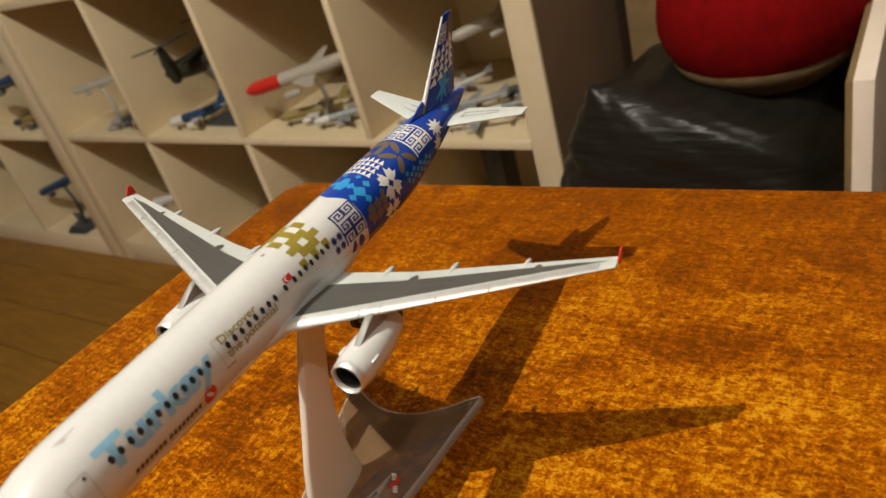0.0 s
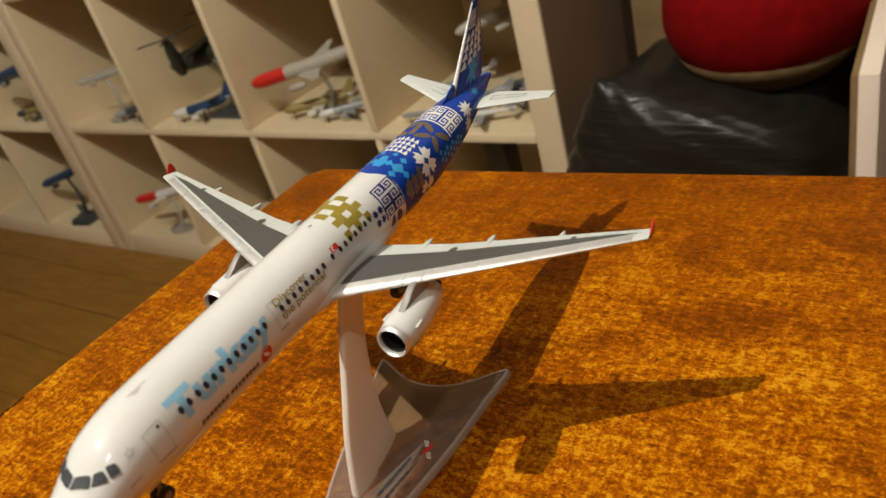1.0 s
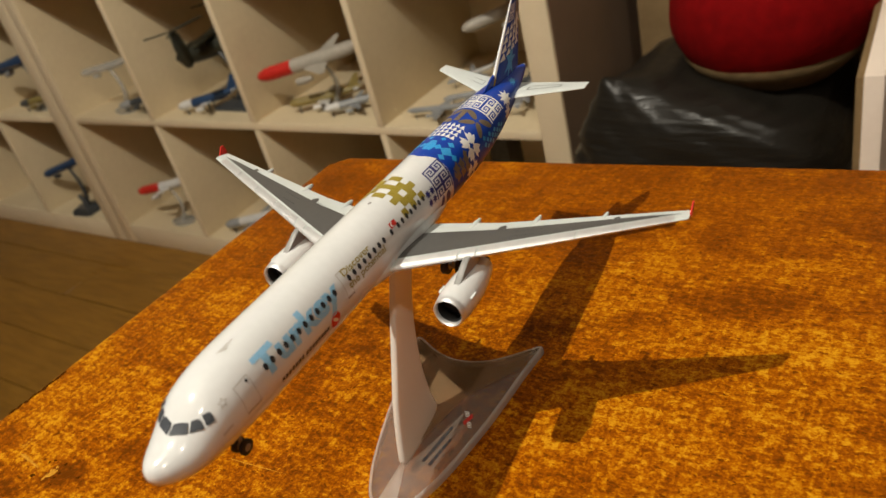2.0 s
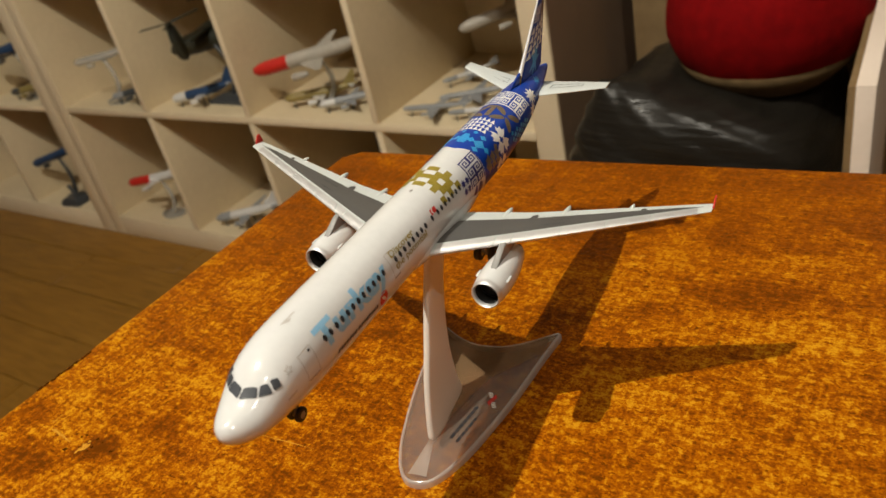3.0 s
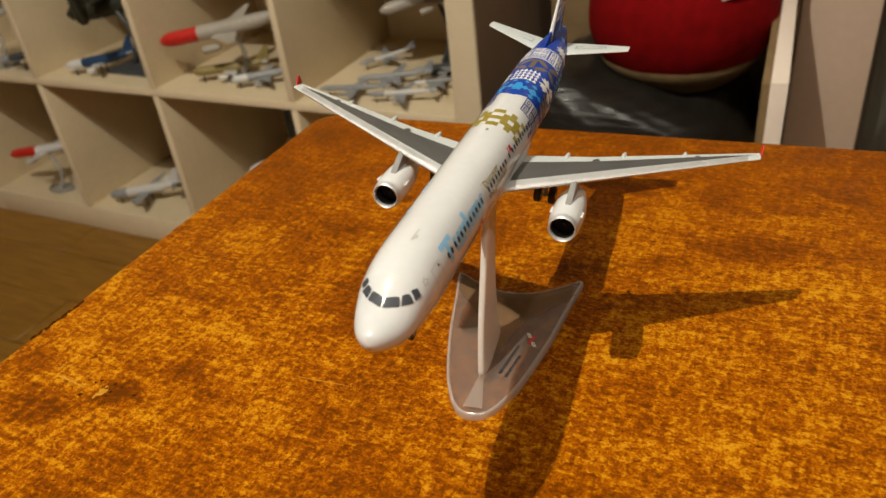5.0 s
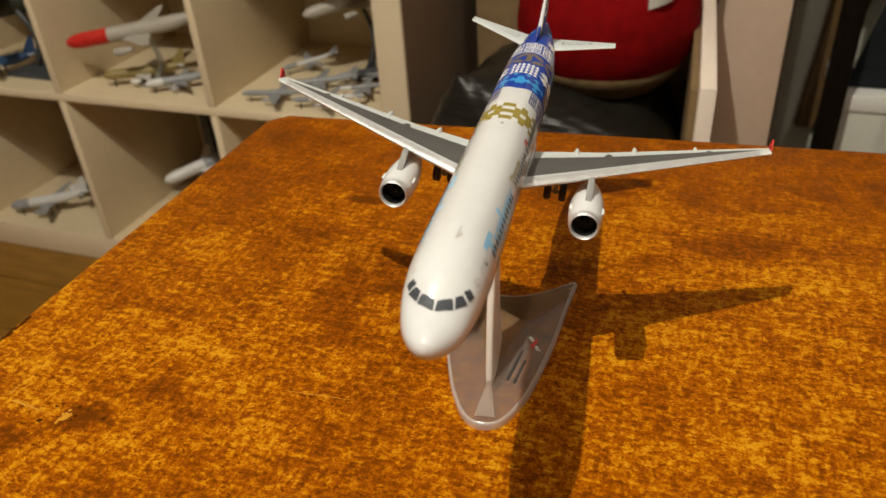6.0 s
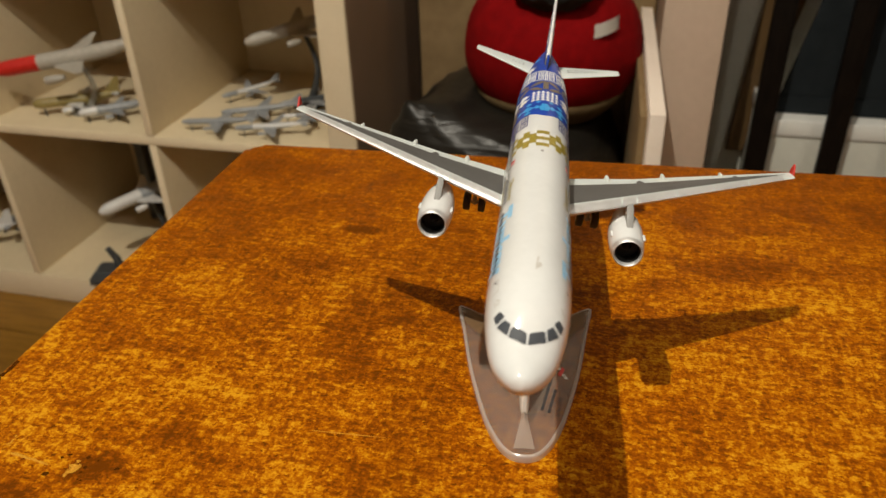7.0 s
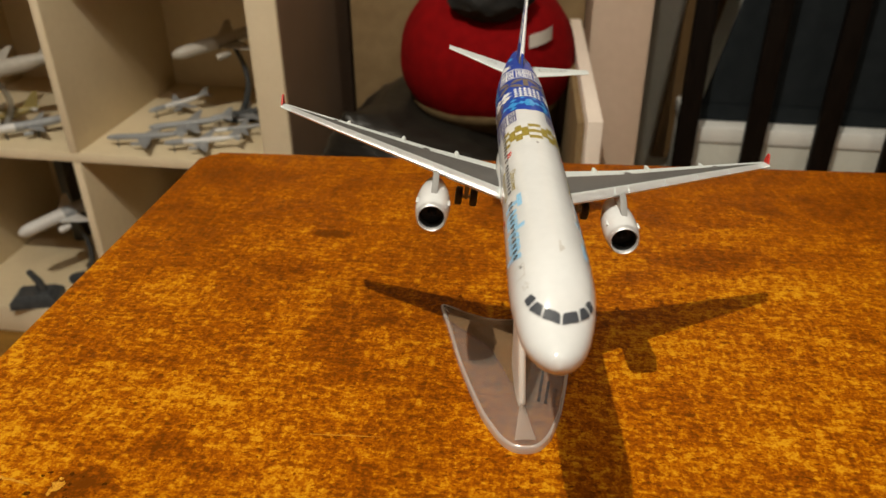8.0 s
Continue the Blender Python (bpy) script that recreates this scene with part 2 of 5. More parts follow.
def frosted(name, tint, clear, rough, gloss, passed=(0.985, 0.97, 0.95)):
    """Moulded clear plastic with a frosted skin: part of the light passes straight through."""
    m = bpy.data.materials.new(name)
    m.use_nodes = True
    nt = m.node_tree
    b = nt.nodes["Principled BSDF"]
    out = nt.nodes["Material Output"]
    n = nt.nodes.new("ShaderNodeTexNoise")
    n.inputs["Scale"].default_value = 90
    co = nt.nodes.new("ShaderNodeTexCoord")
    nt.links.new(co.outputs["Object"], n.inputs["Vector"])
    rr = nt.nodes.new("ShaderNodeMapRange")
    rr.inputs["To Min"].default_value, rr.inputs["To Max"].default_value = rough * 0.7, rough * 1.3
    nt.links.new(n.outputs[0], rr.inputs[0])
    nt.links.new(rr.outputs[0], b.inputs["Roughness"])
    b.inputs["Base Color"].default_value = (*tint, 1)
    tr = nt.nodes.new("ShaderNodeBsdfTransparent")
    tr.inputs[0].default_value = (*passed, 1)
    mx = nt.nodes.new("ShaderNodeMixShader")
    mx.inputs[0].default_value = clear
    nt.links.new(b.outputs[0], mx.inputs[1])
    nt.links.new(tr.outputs[0], mx.inputs[2])
    gl = nt.nodes.new("ShaderNodeBsdfGlossy")
    nt.links.new(rr.outputs[0], gl.inputs["Roughness"])
    shine = nt.nodes.new("ShaderNodeMixShader")
    shine.inputs[0].default_value = gloss
    nt.links.new(mx.outputs[0], shine.inputs[1])
    nt.links.new(gl.outputs[0], shine.inputs[2])
    nt.links.new(shine.outputs[0], out.inputs[0])
    return m


BASECLEAR = frosted("clear_moulded_plastic", (0.66, 0.56, 0.47), 0.86, 0.30, 0.07, (0.86, 0.82, 0.78))
# cloudy plastic; its brown tint stands in for the lit table's glow
CLOUDED = frosted("clouded_moulded_plastic", (0.27, 0.155, 0.066), 0.52, 0.75, 0.0, (0.88, 0.82, 0.74))
RIMCLEAR = frosted("clear_plastic_rim", (0.90, 0.88, 0.84), 0.62, 0.22, 0.12)
# pale plastic of the added wedge that imitates a highlight
GLINT = frosted("pale_glint_plastic", (0.92, 0.80, 0.70), 0.78, 0.32, 0.12)
ARMFROST = frosted("frosted_white_plastic", (0.92, 0.87, 0.80), 0.20, 0.4, 0.04)


# ---- mesh helpers ----
def part(name, bm, mat, parent=None, label="", smooth=True, angle=40.0, m=None):
    me = bpy.data.meshes.new(name)
    bmesh.ops.recalc_face_normals(bm, faces=bm.faces[:])
    bm.to_mesh(me)
    bm.free()
    me.materials.append(mat)
    if smooth:
        for p in me.polygons:
            p.use_smooth = True
        me.set_sharp_from_angle(angle=radians(angle))
    ob = new(name, me)
    if parent:
        ob.parent = parent
    if m is not None:
        ob.matrix_local = m
    if label:
        ob["label"] = label
    return ob


def thing(name, m, label, category, group="", kind=""):
    ob = new(name)
    ob.empty_display_size = 0.02
    ob.matrix_world = m
    return tagged(ob, label, category, group, kind)


def box(bm, x0, x1, y0, y1, z0, z1, bevel=0.0, seg=2):
    vs = [bm.verts.new((x, y, z)) for x in (x0, x1) for y in (y0, y1) for z in (z0, z1)]
    fs = [bm.faces.new([vs[i] for i in f]) for f in ((0, 1, 3, 2), (4, 6, 7, 5), (0, 4, 5, 1), (2, 3, 7, 6), (0, 2, 6, 4), (1, 5, 7, 3))]
    if bevel:
        es = {e for f in fs for e in f.edges}
        bmesh.ops.bevel(bm, geom=list(es), offset=bevel, segments=seg, affect="EDGES", profile=0.5)
    return bm


def slab(name, x0, x1, y0, y1, z0, z1, mat, parent=None, bevel=0.002, label=""):
    return part(name, box(bmesh.new(), x0, x1, y0, y1, z0, z1, bevel), mat, parent, label)


def loft(bm, rings, cap=True, closed=True):
    rows = [[bm.verts.new(p) for p in r] for r in rings]
    n = len(rows[0])
    for a, b in zip(rows, rows[1:]):
        for i in range(n if closed else n - 1):
            j = (i + 1) % n
            bm.faces.new((a[i], a[j], b[j], b[i]))
    if cap and closed:
        bm.faces.new(rows[0][::-1])
        bm.faces.new(rows[-1])
    return bm


def lathe(bm, profile, axis="y", n=32, at=(0, 0, 0), cap=True):
    """Turn (distance along the axis, radius) pairs round the axis."""
    rings = []
    for a, r in profile:
        ring = []
        for i in range(n):
            c, s = r * math.cos(2 * math.pi * i / n), r * math.sin(2 * math.pi * i / n)
            p = {"y": (c, a, s), "z": (c, s, a), "x": (a, c, s)}[axis]
            ring.append(tuple(u + v for u, v in zip(p, at)))
        rings.append(ring)
    return loft(bm, rings, cap)


def tube(bm, pts, radii, n=10):
    pts = [Vector(p) for p in pts]
    rings = []
    for i, p in enumerate(pts):
        d = (pts[min(i + 1, len(pts) - 1)] - pts[max(i - 1, 0)]).normalized()
        a = d.orthogonal().normalized() if i == 0 else (a - d * a.dot(d)).normalized()
        b = d.cross(a)
        r = radii[i] if isinstance(radii, (list, tuple)) else radii
        rings.append([p + a * (r * math.cos(2 * math.pi * k / n)) + b * (r * math.sin(2 * math.pi * k / n)) for k in range(n)])
    return loft(bm, rings)


def prism(bm, outline, z0, z1):
    """Extrude an outline of (x, y) from z0 to z1."""
    lo = [bm.verts.new((x, y, z0)) for x, y in outline]
    hi = [bm.verts.new((x, y, z1)) for x, y in outline]
    n = len(lo)
    bm.faces.new(lo[::-1])
    bm.faces.new(hi)
    for i in range(n):
        j = (i + 1) % n
        bm.faces.new((lo[i], lo[j], hi[j], hi[i]))
    return bm


# ---- the room ----
def structure(ob, label, category):
    return tagged(ob, label, category, kind="structure")



floor = structure(slab("floor", -3.6, 2.6, -3.6, 1.85, FLOOR - 0.06, FLOOR - 0.012, BROWNWOOD, bevel=0), "brown oiled oak plank floor with fine joints", "floor")
structure(slab("ceiling", -3.6, 2.6, -3.6, 1.9, 2.02, 2.12, CEILDIM, bevel=0), "plain unseen painted ceiling, darkened to cut bounced light", "ceiling")
structure(slab("wall_north", -3.5, 0.248, 1.40, 1.75, FLOOR, 2.02, WALL, bevel=0.004), "painted wall behind the shelves, darkened to cut bounced light", "wall")
structure(slab("wall_niche", 0.248, 2.5, 1.75, 1.85, FLOOR, 2.02, WALL, bevel=0), "wall at the back of the window niche, darkened to cut bounce", "wall")
structure(slab("wall_west", -3.6, -3.5, -3.6, 1.9, FLOOR, 2.02, WALL, bevel=0), "plain unseen side wall, darkened to cut bounced light", "wall")
structure(slab("wall_east", 2.5, 2.6, -3.6, 1.9, FLOOR, 2.02, WALL, bevel=0), "plain unseen side wall, darkened to cut bounced light", "wall")
structure(slab("wall_south", -3.5, 2.5, -3.6, -3.5, FLOOR, 2.02, WALL, bevel=0), "plain unseen wall opposite the shelves, darkened to cut bounced light", "wall")


# ---- the table ----
def rounded(x0, x1, y0, y1, r, n=6):
    pts = []
    for cx, cy, a in ((x1 - r, y1 - r, 0), (x0 + r, y1 - r, 90), (x0 + r, y0 + r, 180), (x1 - r, y0 + r, 270)):
        for i in range(n + 1):
            t = radians(a + 90 * i / n)
            pts.append((cx + r * math.cos(t), cy + r * math.sin(t)))
    return pts


def build_table():
    x0, x1, y0, y1 = -0.1275, 0.62, -0.42, 0.2325
    t = thing("side_table", TILT @ pose(0, 0, FLOOR), "worn orange-brown stained wooden side table with chipped varnish", "table")
    up = -FLOOR
    c, d = math.cos(radians(2.3)), math.sin(radians(2.3))
    outline = [(x0 + (x - x0) * c - (y - y1) * d, y1 + (x - x0) * d + (y - y1) * c) for x, y in rounded(x0, x1, y0, y1, 0.009)]
    bm = prism(bmesh.new(), outline, up - 0.028, up)
    es = [e for e in bm.edges if abs(e.verts[0].co.z - e.verts[1].co.z) < 1e-6]
    bmesh.ops.bevel(bm, geom=es, offset=0.004, segments=3, affect="EDGES", profile=0.6)
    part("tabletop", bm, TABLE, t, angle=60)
    for lx in (x0 + 0.05, x1 - 0.05):
        for ly in (y0 + 0.05, y1 - 0.05):
            bm = bmesh.new()
            loft(bm, [[(lx + sx * w, ly + sy * w, z) for sx, sy in ((-1, -1), (1, -1), (1, 1), (-1, 1))] for z, w in ((0, 0.014), (up - 0.1, 0.021), (up - 0.028, 0.021))])
            part("leg", bm, BROWNWOOD, t)
    for ya, yb in ((y0 + 0.045, y0 + 0.06), (y1 - 0.06, y1 - 0.045)):
        slab("apron", x0 + 0.072, x1 - 0.072, ya, yb, up - 0.10, up - 0.028, BROWNWOOD, t)
    for xa in (x0 + 0.042, x1 - 0.057):
        slab("apron", xa, xa + 0.015, y0 + 0.072, y1 - 0.072, up - 0.10, up - 0.028, BROWNWOOD, t)
    rnd = random.Random(4)

    def flake(cx, cy, lx, ly, turn, mat, name, n=17, lift=0.00008):
        bm = bmesh.new()
        c = bm.verts.new((cx, cy, up + lift * 2.2))
        ring = []
        for i in range(n):
            a = 2 * math.pi * i / n
            r = 0.55 + 0.6 * rnd.random()
            u, v = lx * r * math.cos(a), ly * r * math.sin(a)
            ring.append(bm.verts.new((cx + u * math.cos(turn) - v * math.sin(turn), cy + u * math.sin(turn) + v * math.cos(turn), up + lift)))
        for i in range(n):
            bm.faces.new((c, ring[i], ring[(i + 1) % n]))
        part(name, bm, mat, t, smooth=False)

    for k in range(9):
        flake(-0.0622 + rnd.gauss(0, 0.0017), -0.0212 + rnd.gauss(0, 0.0013), 0.0006 + 0.0016 * rnd.random(), 0.0005 + 0.0010 * rnd.random(), rnd.random() * 3, CHIP, "chip", lift=0.00006 + 0.00001 * k)
    for k in range(12):
        flake(-0.0600 + rnd.gauss(0, 0.0042), -0.0222 + rnd.gauss(0, 0.0030), 0.0004 + 0.0012 * rnd.random(), 0.0003 + 0.0006 * rnd.random(), rnd.random() * 3, OLDVARNISH, "burnt_spot", 11, 0.00003)
    for k in range(5):
        flake(-0.0838 + 0.0030 * k, -0.0202 - 0.0004 * k, 0.0022, 0.0007 - 0.00008 * k, -0.1 + 0.2 * rnd.random(), CHIP, "scratch", lift=0.00005 + 0.00001 * k)
    for k in range(6):
        flake(-0.0900 + rnd.gauss(0, 0.0014), -0.0156 + rnd.gauss(0, 0.0012), 0.0004 + 0.0006 * rnd.random(), 0.0003 + 0.0003 * rnd.random(), rnd.random() * 3, CHIP, "chip", 9)
    for k in range(9):
        y = -0.006 + 0.0032 * k
        flake(-0.1182 + 0.0006 * rnd.random(), y, 0.0009 + 0.0008 * rnd.random(), 0.0016 + 0.0014 * rnd.random(), 0.05, OLDVARNISH, "burnt_spot", 11, 0.00003)
    flake(0.098, 0.156, 0.0018, 0.0005, 0.25, CHIP, "scratch")
    flake(0.017, 0.011, 0.016, 0.00022, 0.08, CHIP, "scratch", lift=0.00004)
    return t


build_table()

# ---- the model airliner: built in real metres, nose at y = 0, tail towards +y, then scaled ----
U = 0.0048
STATIONS = [(0, 0.02, -0.48, -0.55), (0.1, 0.36, -0.15, -0.85), (0.35, 0.68, 0.05, -1.10), (0.8, 1.02, 0.22, -1.36), (1.3, 1.28, 0.38, -1.55),
            (1.9, 1.5, 0.71, -1.70), (2.6, 1.68, 1.22, -1.83), (3.0, 1.76, 1.465, -1.88), (3.4, 1.82, 1.65, -1.93), (4.4, 1.92, 1.91, -2.02), (5.6, 1.97, 2.04, -2.07),
            (6.5, 1.975, 2.07, -2.07), (18, 1.975, 2.07, -2.07), (30, 1.975, 2.07, -2.07), (32.5, 1.95, 2.07, -1.85), (35, 1.82, 2.06, -1.4),
            (37.5, 1.55, 2.0, -0.85), (40, 1.18, 1.88, -0.25), (42, 0.8, 1.7, 0.3), (43.6, 0.45, 1.5, 0.72), (44.4, 0.25, 1.38, 0.95)]


def section(y):
    """Half width, top and bottom of the fuselage at y, by monotone cubic pieces."""
    y = min(max(y, 0.0), 44.4)
    k = max(i for i in range(len(STATIONS) - 1) if STATIONS[i][0] <= y)
    a, b = STATIONS[k], STATIONS[k + 1]
    h = b[0] - a[0]
    u = (y - a[0]) / h
    out = []
    for c in (1, 2, 3):
        d = (b[c] - a[c]) / h

        def slope(i):
            if i == 0 or i == len(STATIONS) - 1:
                return d
            p, q, r = STATIONS[i - 1], STATIONS[i], STATIONS[i + 1]
            s0, s1 = (q[c] - p[c]) / (q[0] - p[0]), (r[c] - q[c]) / (r[0] - q[0])
            return 0.0 if s0 * s1 <= 0 else 2 * s0 * s1 / (s0 + s1)
        m0, m1 = slope(k), slope(k + 1)
        out.append((2 * u ** 3 - 3 * u ** 2 + 1) * a[c] + (u ** 3 - 2 * u ** 2 + u) * h * m0 + (3 * u ** 2 - 2 * u ** 3) * b[c] + (u ** 3 - u ** 2) * h * m1)
    return out


def skin(y, phi, lift=0.0):
    """A point of the fuselage at y, phi degrees from the top towards the left wing."""
    w, t, b = section(y)
    p = radians(phi)
    return ((w + lift) * math.sin(p) * U, y * U, ((t + b) / 2 + ((t - b) / 2 + lift) * math.cos(p)) * U)


def fuselage(y0, y1, n, close0, close1):
    bm = bmesh.new()
    ys = [y0 + (y1 - y0) * i / n for i in range(n + 1)]
    if close0:
        ys = [0, 0.03, 0.1, 0.2, 0.35, 0.55] + [0.8 + 0.13 * i for i in range(20)] + [3.4, 3.65, 3.9, 4.15, 4.4, 5.0, 5.6, 6.5] + [7 + (y1 - 7) * i / 20 for i in range(21)]
    loft(bm, [[skin(y, 360 * k / 64) for k in range(64)] for y in ys])
    return bm


def wrap(polys, side=1, lift=0.012, grain=0.3):
    """Flat shapes in (y, arc metres from the top) laid on the fuselage's skin."""
    bm = bmesh.new()
    for poly in polys:
        vs = [bm.verts.new((p[0], p[1], 0)) for p in poly]
        bm.faces.new(vs)
    return wrap_bm(bm, side, lift, grain)


def wrap_bm(bm, side=1, lift=0.012, grain=0.3):
    lo = min(v.co.y for v in bm.verts)
    hi = max(v.co.y for v in bm.verts)
    cut = math.floor(lo / grain) * grain + grain
    while cut < hi:
        bmesh.ops.bisect_plane(bm, geom=bm.verts[:] + bm.edges[:] + bm.faces[:], plane_co=(0, cut, 0), plane_no=(0, 1, 0), dist=1e-5)
        cut += grain
    lo = min(v.co.x for v in bm.verts)
    hi = max(v.co.x for v in bm.verts)
    if hi > 28 or lo < 4:
        step = 0.8 if hi > 28 else 0.07
        cut = math.floor(lo / step) * step + step
        while cut < hi:
            bmesh.ops.bisect_plane(bm, geom=bm.verts[:] + bm.edges[:] + bm.faces[:], plane_co=(cut, 0, 0), plane_no=(1, 0, 0), dist=1e-5)
            cut += step
    for v in bm.verts:
        v.co = skin(v.co.x, side * math.degrees(v.co.y / 2.02), lift)
    return bm


def cockpit_pane(corner, side, n=10):
    """A four-cornered pane with softened corners, laid just proud of the nose."""
    bm = bmesh.new()
    grid = []
    for i in range(n + 1):
        row = []
        for j in range(n + 1):
            u, v = 2 * i / n - 1, 2 * j / n - 1
            k = 1 - 0.07 * (u * v) ** 6
            u, v = (u * k + 1) / 2, (v * k + 1) / 2
            u, v = u * 1.12 - 0.06, v * 1.10 - 0.05
            y = (1 - v) * ((1 - u) * corner[0][0] + u * corner[1][0]) + v * ((1 - u) * corner[3][0] + u * corner[2][0])
            a = (1 - v) * ((1 - u) * corner[0][1] + u * corner[1][1]) + v * ((1 - u) * corner[3][1] + u * corner[2][1])
            row.append(bm.verts.new(skin(y, side * a, 0.045)))
        grid.append(row)
    for i in range(n):
        for j in range(n):
            q = [grid[i][j], grid[i + 1][j], grid[i + 1][j + 1], grid[i][j + 1]]
            bm.faces.new(q if side > 0 else q[::-1])
    return bm


def arc(phi):
    return radians(phi) * 2.02


def lettering(text, y0, y1, top, base, side, lift=0.014, bold=0.0):
    """Letters from the built-in font, set between y0 and y1, capitals between two angles."""
    cu = bpy.data.curves.new("lettering", "FONT")
    cu.body = text
    cu.resolution_u = 4
    cu.offset = bold
    ob = bpy.data.objects.new("lettering", cu)
    scene.collection.objects.link(ob)
    dg = bpy.context.evaluated_depsgraph_get()
    me = bpy.data.meshes.new_from_object(ob.evaluated_get(dg))
    bpy.data.objects.remove(ob)
    bpy.data.curves.remove(cu)
    bm = bmesh.new()
    bm.from_mesh(me)
    bpy.data.meshes.remove(me)
    x0, x1 = min(v.co.x for v in bm.verts), max(v.co.x for v in bm.verts)
    h = max(v.co.y for v in bm.verts)
    bmesh.ops.triangulate(bm, faces=bm.faces[:])
    for v in bm.verts:
        u = (v.co.x - x0) / (x1 - x0)
        y = y0 + (y1 - y0) * u if side > 0 else y1 - (y1 - y0) * u
        v.co = (y, arc(base) - (arc(base) - arc(top)) * v.co.y / h, 0)
    return wrap_bm(bm, side, lift, 0.35)


def rect(y0, y1, p0, p1):
    return [(y0, arc(p0)), (y1, arc(p0)), (y1, arc(p1)), (y0, arc(p1))]


def frame_lines(y0, y1, p0, p1, w=0.05):
    a0, a1 = arc(p0), arc(p1)
    return [[(y0, a0), (y1, a0), (y1, a0 + w), (y0, a0 + w)], [(y0, a1 - w), (y1, a1 - w), (y1, a1), (y0, a1)],
            [(y0, a0 + w), (y0 + w, a0 + w), (y0 + w, a1 - w), (y0, a1 - w)], [(y1 - w, a0 + w), (y1, a0 + w), (y1, a1 - w), (y1 - w, a1 - w)]]


def diamond(y, a, ry, ra):
    return [(y - ry, a), (y, a - ra), (y + ry, a), (y, a + ra)]


def starshape(y, a, r0, r1, n, turn=0.0):
    """A star as triangles round a middle."""
    out = []
    pts = []
    for i in range(2 * n):
        r = r0 if i % 2 == 0 else r1
        t = turn + math.pi * i / n
        pts.append((y + r * math.cos(t), a + r * math.sin(t)))
    for i in range(2 * n):
        out.append([(y, a), pts[i], pts[(i + 1) % (2 * n)]])
    return out


def ellipse(y, a, ry, ra, turn=0.0, n=14):
    pts = []
    for i in range(n):
        t = 2 * math.pi * i / n
        u, v = ry * math.cos(t), ra * math.sin(t)
        pts.append((y + u * math.cos(turn) - v * math.sin(turn), a + u * math.sin(turn) + v * math.cos(turn)))
    return [pts]


MEANDER = ("########", "#......#", "#.####.#", "#.#..#.#", "#.#.##.#", "#.#....#", "#.######", "#.......")


def meander(y0, y1, a0, a1, tiles_y, tiles_a):
    """Stepped key pattern: runs of little squares, every other tile mirrored."""
    out = []
    ny, na = tiles_y * 8, tiles_a * 8
    dy, da = (y1 - y0) / ny, (a1 - a0) / na
    for r in range(na):
        run = None
        for c in range(ny + 1):
            on = False
            if c < ny:
                i, j = r % 8, c % 8
                if (r // 8) % 2:
                    i = 7 - i
                if (c // 8) % 2:
                    j = 7 - j
                on = MEANDER[i][j] == "#"
            if on and run is None:
                run = c
            if not on and run is not None:
                out.append([(y0 + run * dy, a0 + r * da), (y0 + c * dy, a0 + r * da), (y0 + c * dy, a0 + (r + 1) * da), (y0 + run * dy, a0 + (r + 1) * da)])
                run = None
    return out


def gold_motif():
    c, d, y, a = 0.525, 0.45, 21.3, arc(31)
    cells = [(i, j) for i in (-1, 0, 1) for j in (-1, 0, 1) if (i, j) != (0, 0)]
    cells += [(0, 2), (0, -2), (2, 0), (-2, 0), (2, 2), (-2, 2), (2, -2), (-2, -2)]
    return [[(y + (i - 0.5) * c, a + (j - 0.5) * d), (y + (i + 0.5) * c, a + (j - 0.5) * d), (y + (i + 0.5) * c, a + (j + 0.5) * d), (y + (i - 0.5) * c, a + (j + 0.5) * d)] for i, j in cells]


def tulip(y, a, s):
    out = []
    for k in range(4):
        t = math.pi / 2 * k + math.pi / 4
        c, d = math.cos(t), math.sin(t)
        shape = [(0.16, 0), (0.30, -0.26), (0.62, -0.40), (1.02, -0.44), (0.86, -0.19), (1.10, 0), (0.86, 0.19), (1.02, 0.44), (0.62, 0.40), (0.30, 0.26)]
        pts = [(y + s * (u * c - v * d), a + s * (u * d + v * c)) for u, v in shape]
        m = (y + s * 0.55 * c, a + s * 0.55 * d)
        for i in range(len(pts)):
            out.append([m, pts[i], pts[(i + 1) % len(pts)]])
        q = (0.34 * math.cos(t + math.pi / 4), 0.34 * math.sin(t + math.pi / 4))
        out.append(diamond(y + s * q[0], a + s * q[1], 0.13 * s, 0.13 * s))
    return out


def tri_ladder(y0, y1, a0, a1, ny, na):
    out = []
    dy, da = (y1 - y0) / ny, (a1 - a0) / na
    for i in range(ny):
        for j in range(na):
            y, a = y0 + i * dy, a0 + j * da
            out.append([(y, a), (y + dy * 0.98, a + da / 2), (y, a + da)])
    return out


def wing_station(x):
    """Leading edge y, trailing edge y, height and thickness ratio of the left wing at x."""
    le = 17.3 + (x - 2.0) * 0.512
    te = 22.9 + (x - 2.0) * 0.136 if x < 6.4 else 23.5 + (x - 6.4) * 0.255
    return le, te, -1.05 + (x - 2.0) * 0.088, 0.135 - 0.03 * (x - 2.0) / 15.0


def naca(c, t):
    return 5 * t * (0.2969 * math.sqrt(max(c, 0)) - 0.126 * c - 0.3516 * c * c + 0.2843 * c ** 3 - 0.1036 * c ** 4)


def wing_point(x, c, upper=True, lift=0.0, side=1):
    le, te, z, t = wing_station(x)
    ch = te - le
    zz = z + naca(c, t) * ch * (1.1 if upper else -0.8) + (lift if upper else -lift) - 0.1 * c
    return (side * x * U, (le + c * ch) * U, zz * U)


CHORDS = [0, 0.01, 0.03, 0.07, 0.13, 0.22, 0.34, 0.48, 0.62, 0.76, 0.9, 1.0]


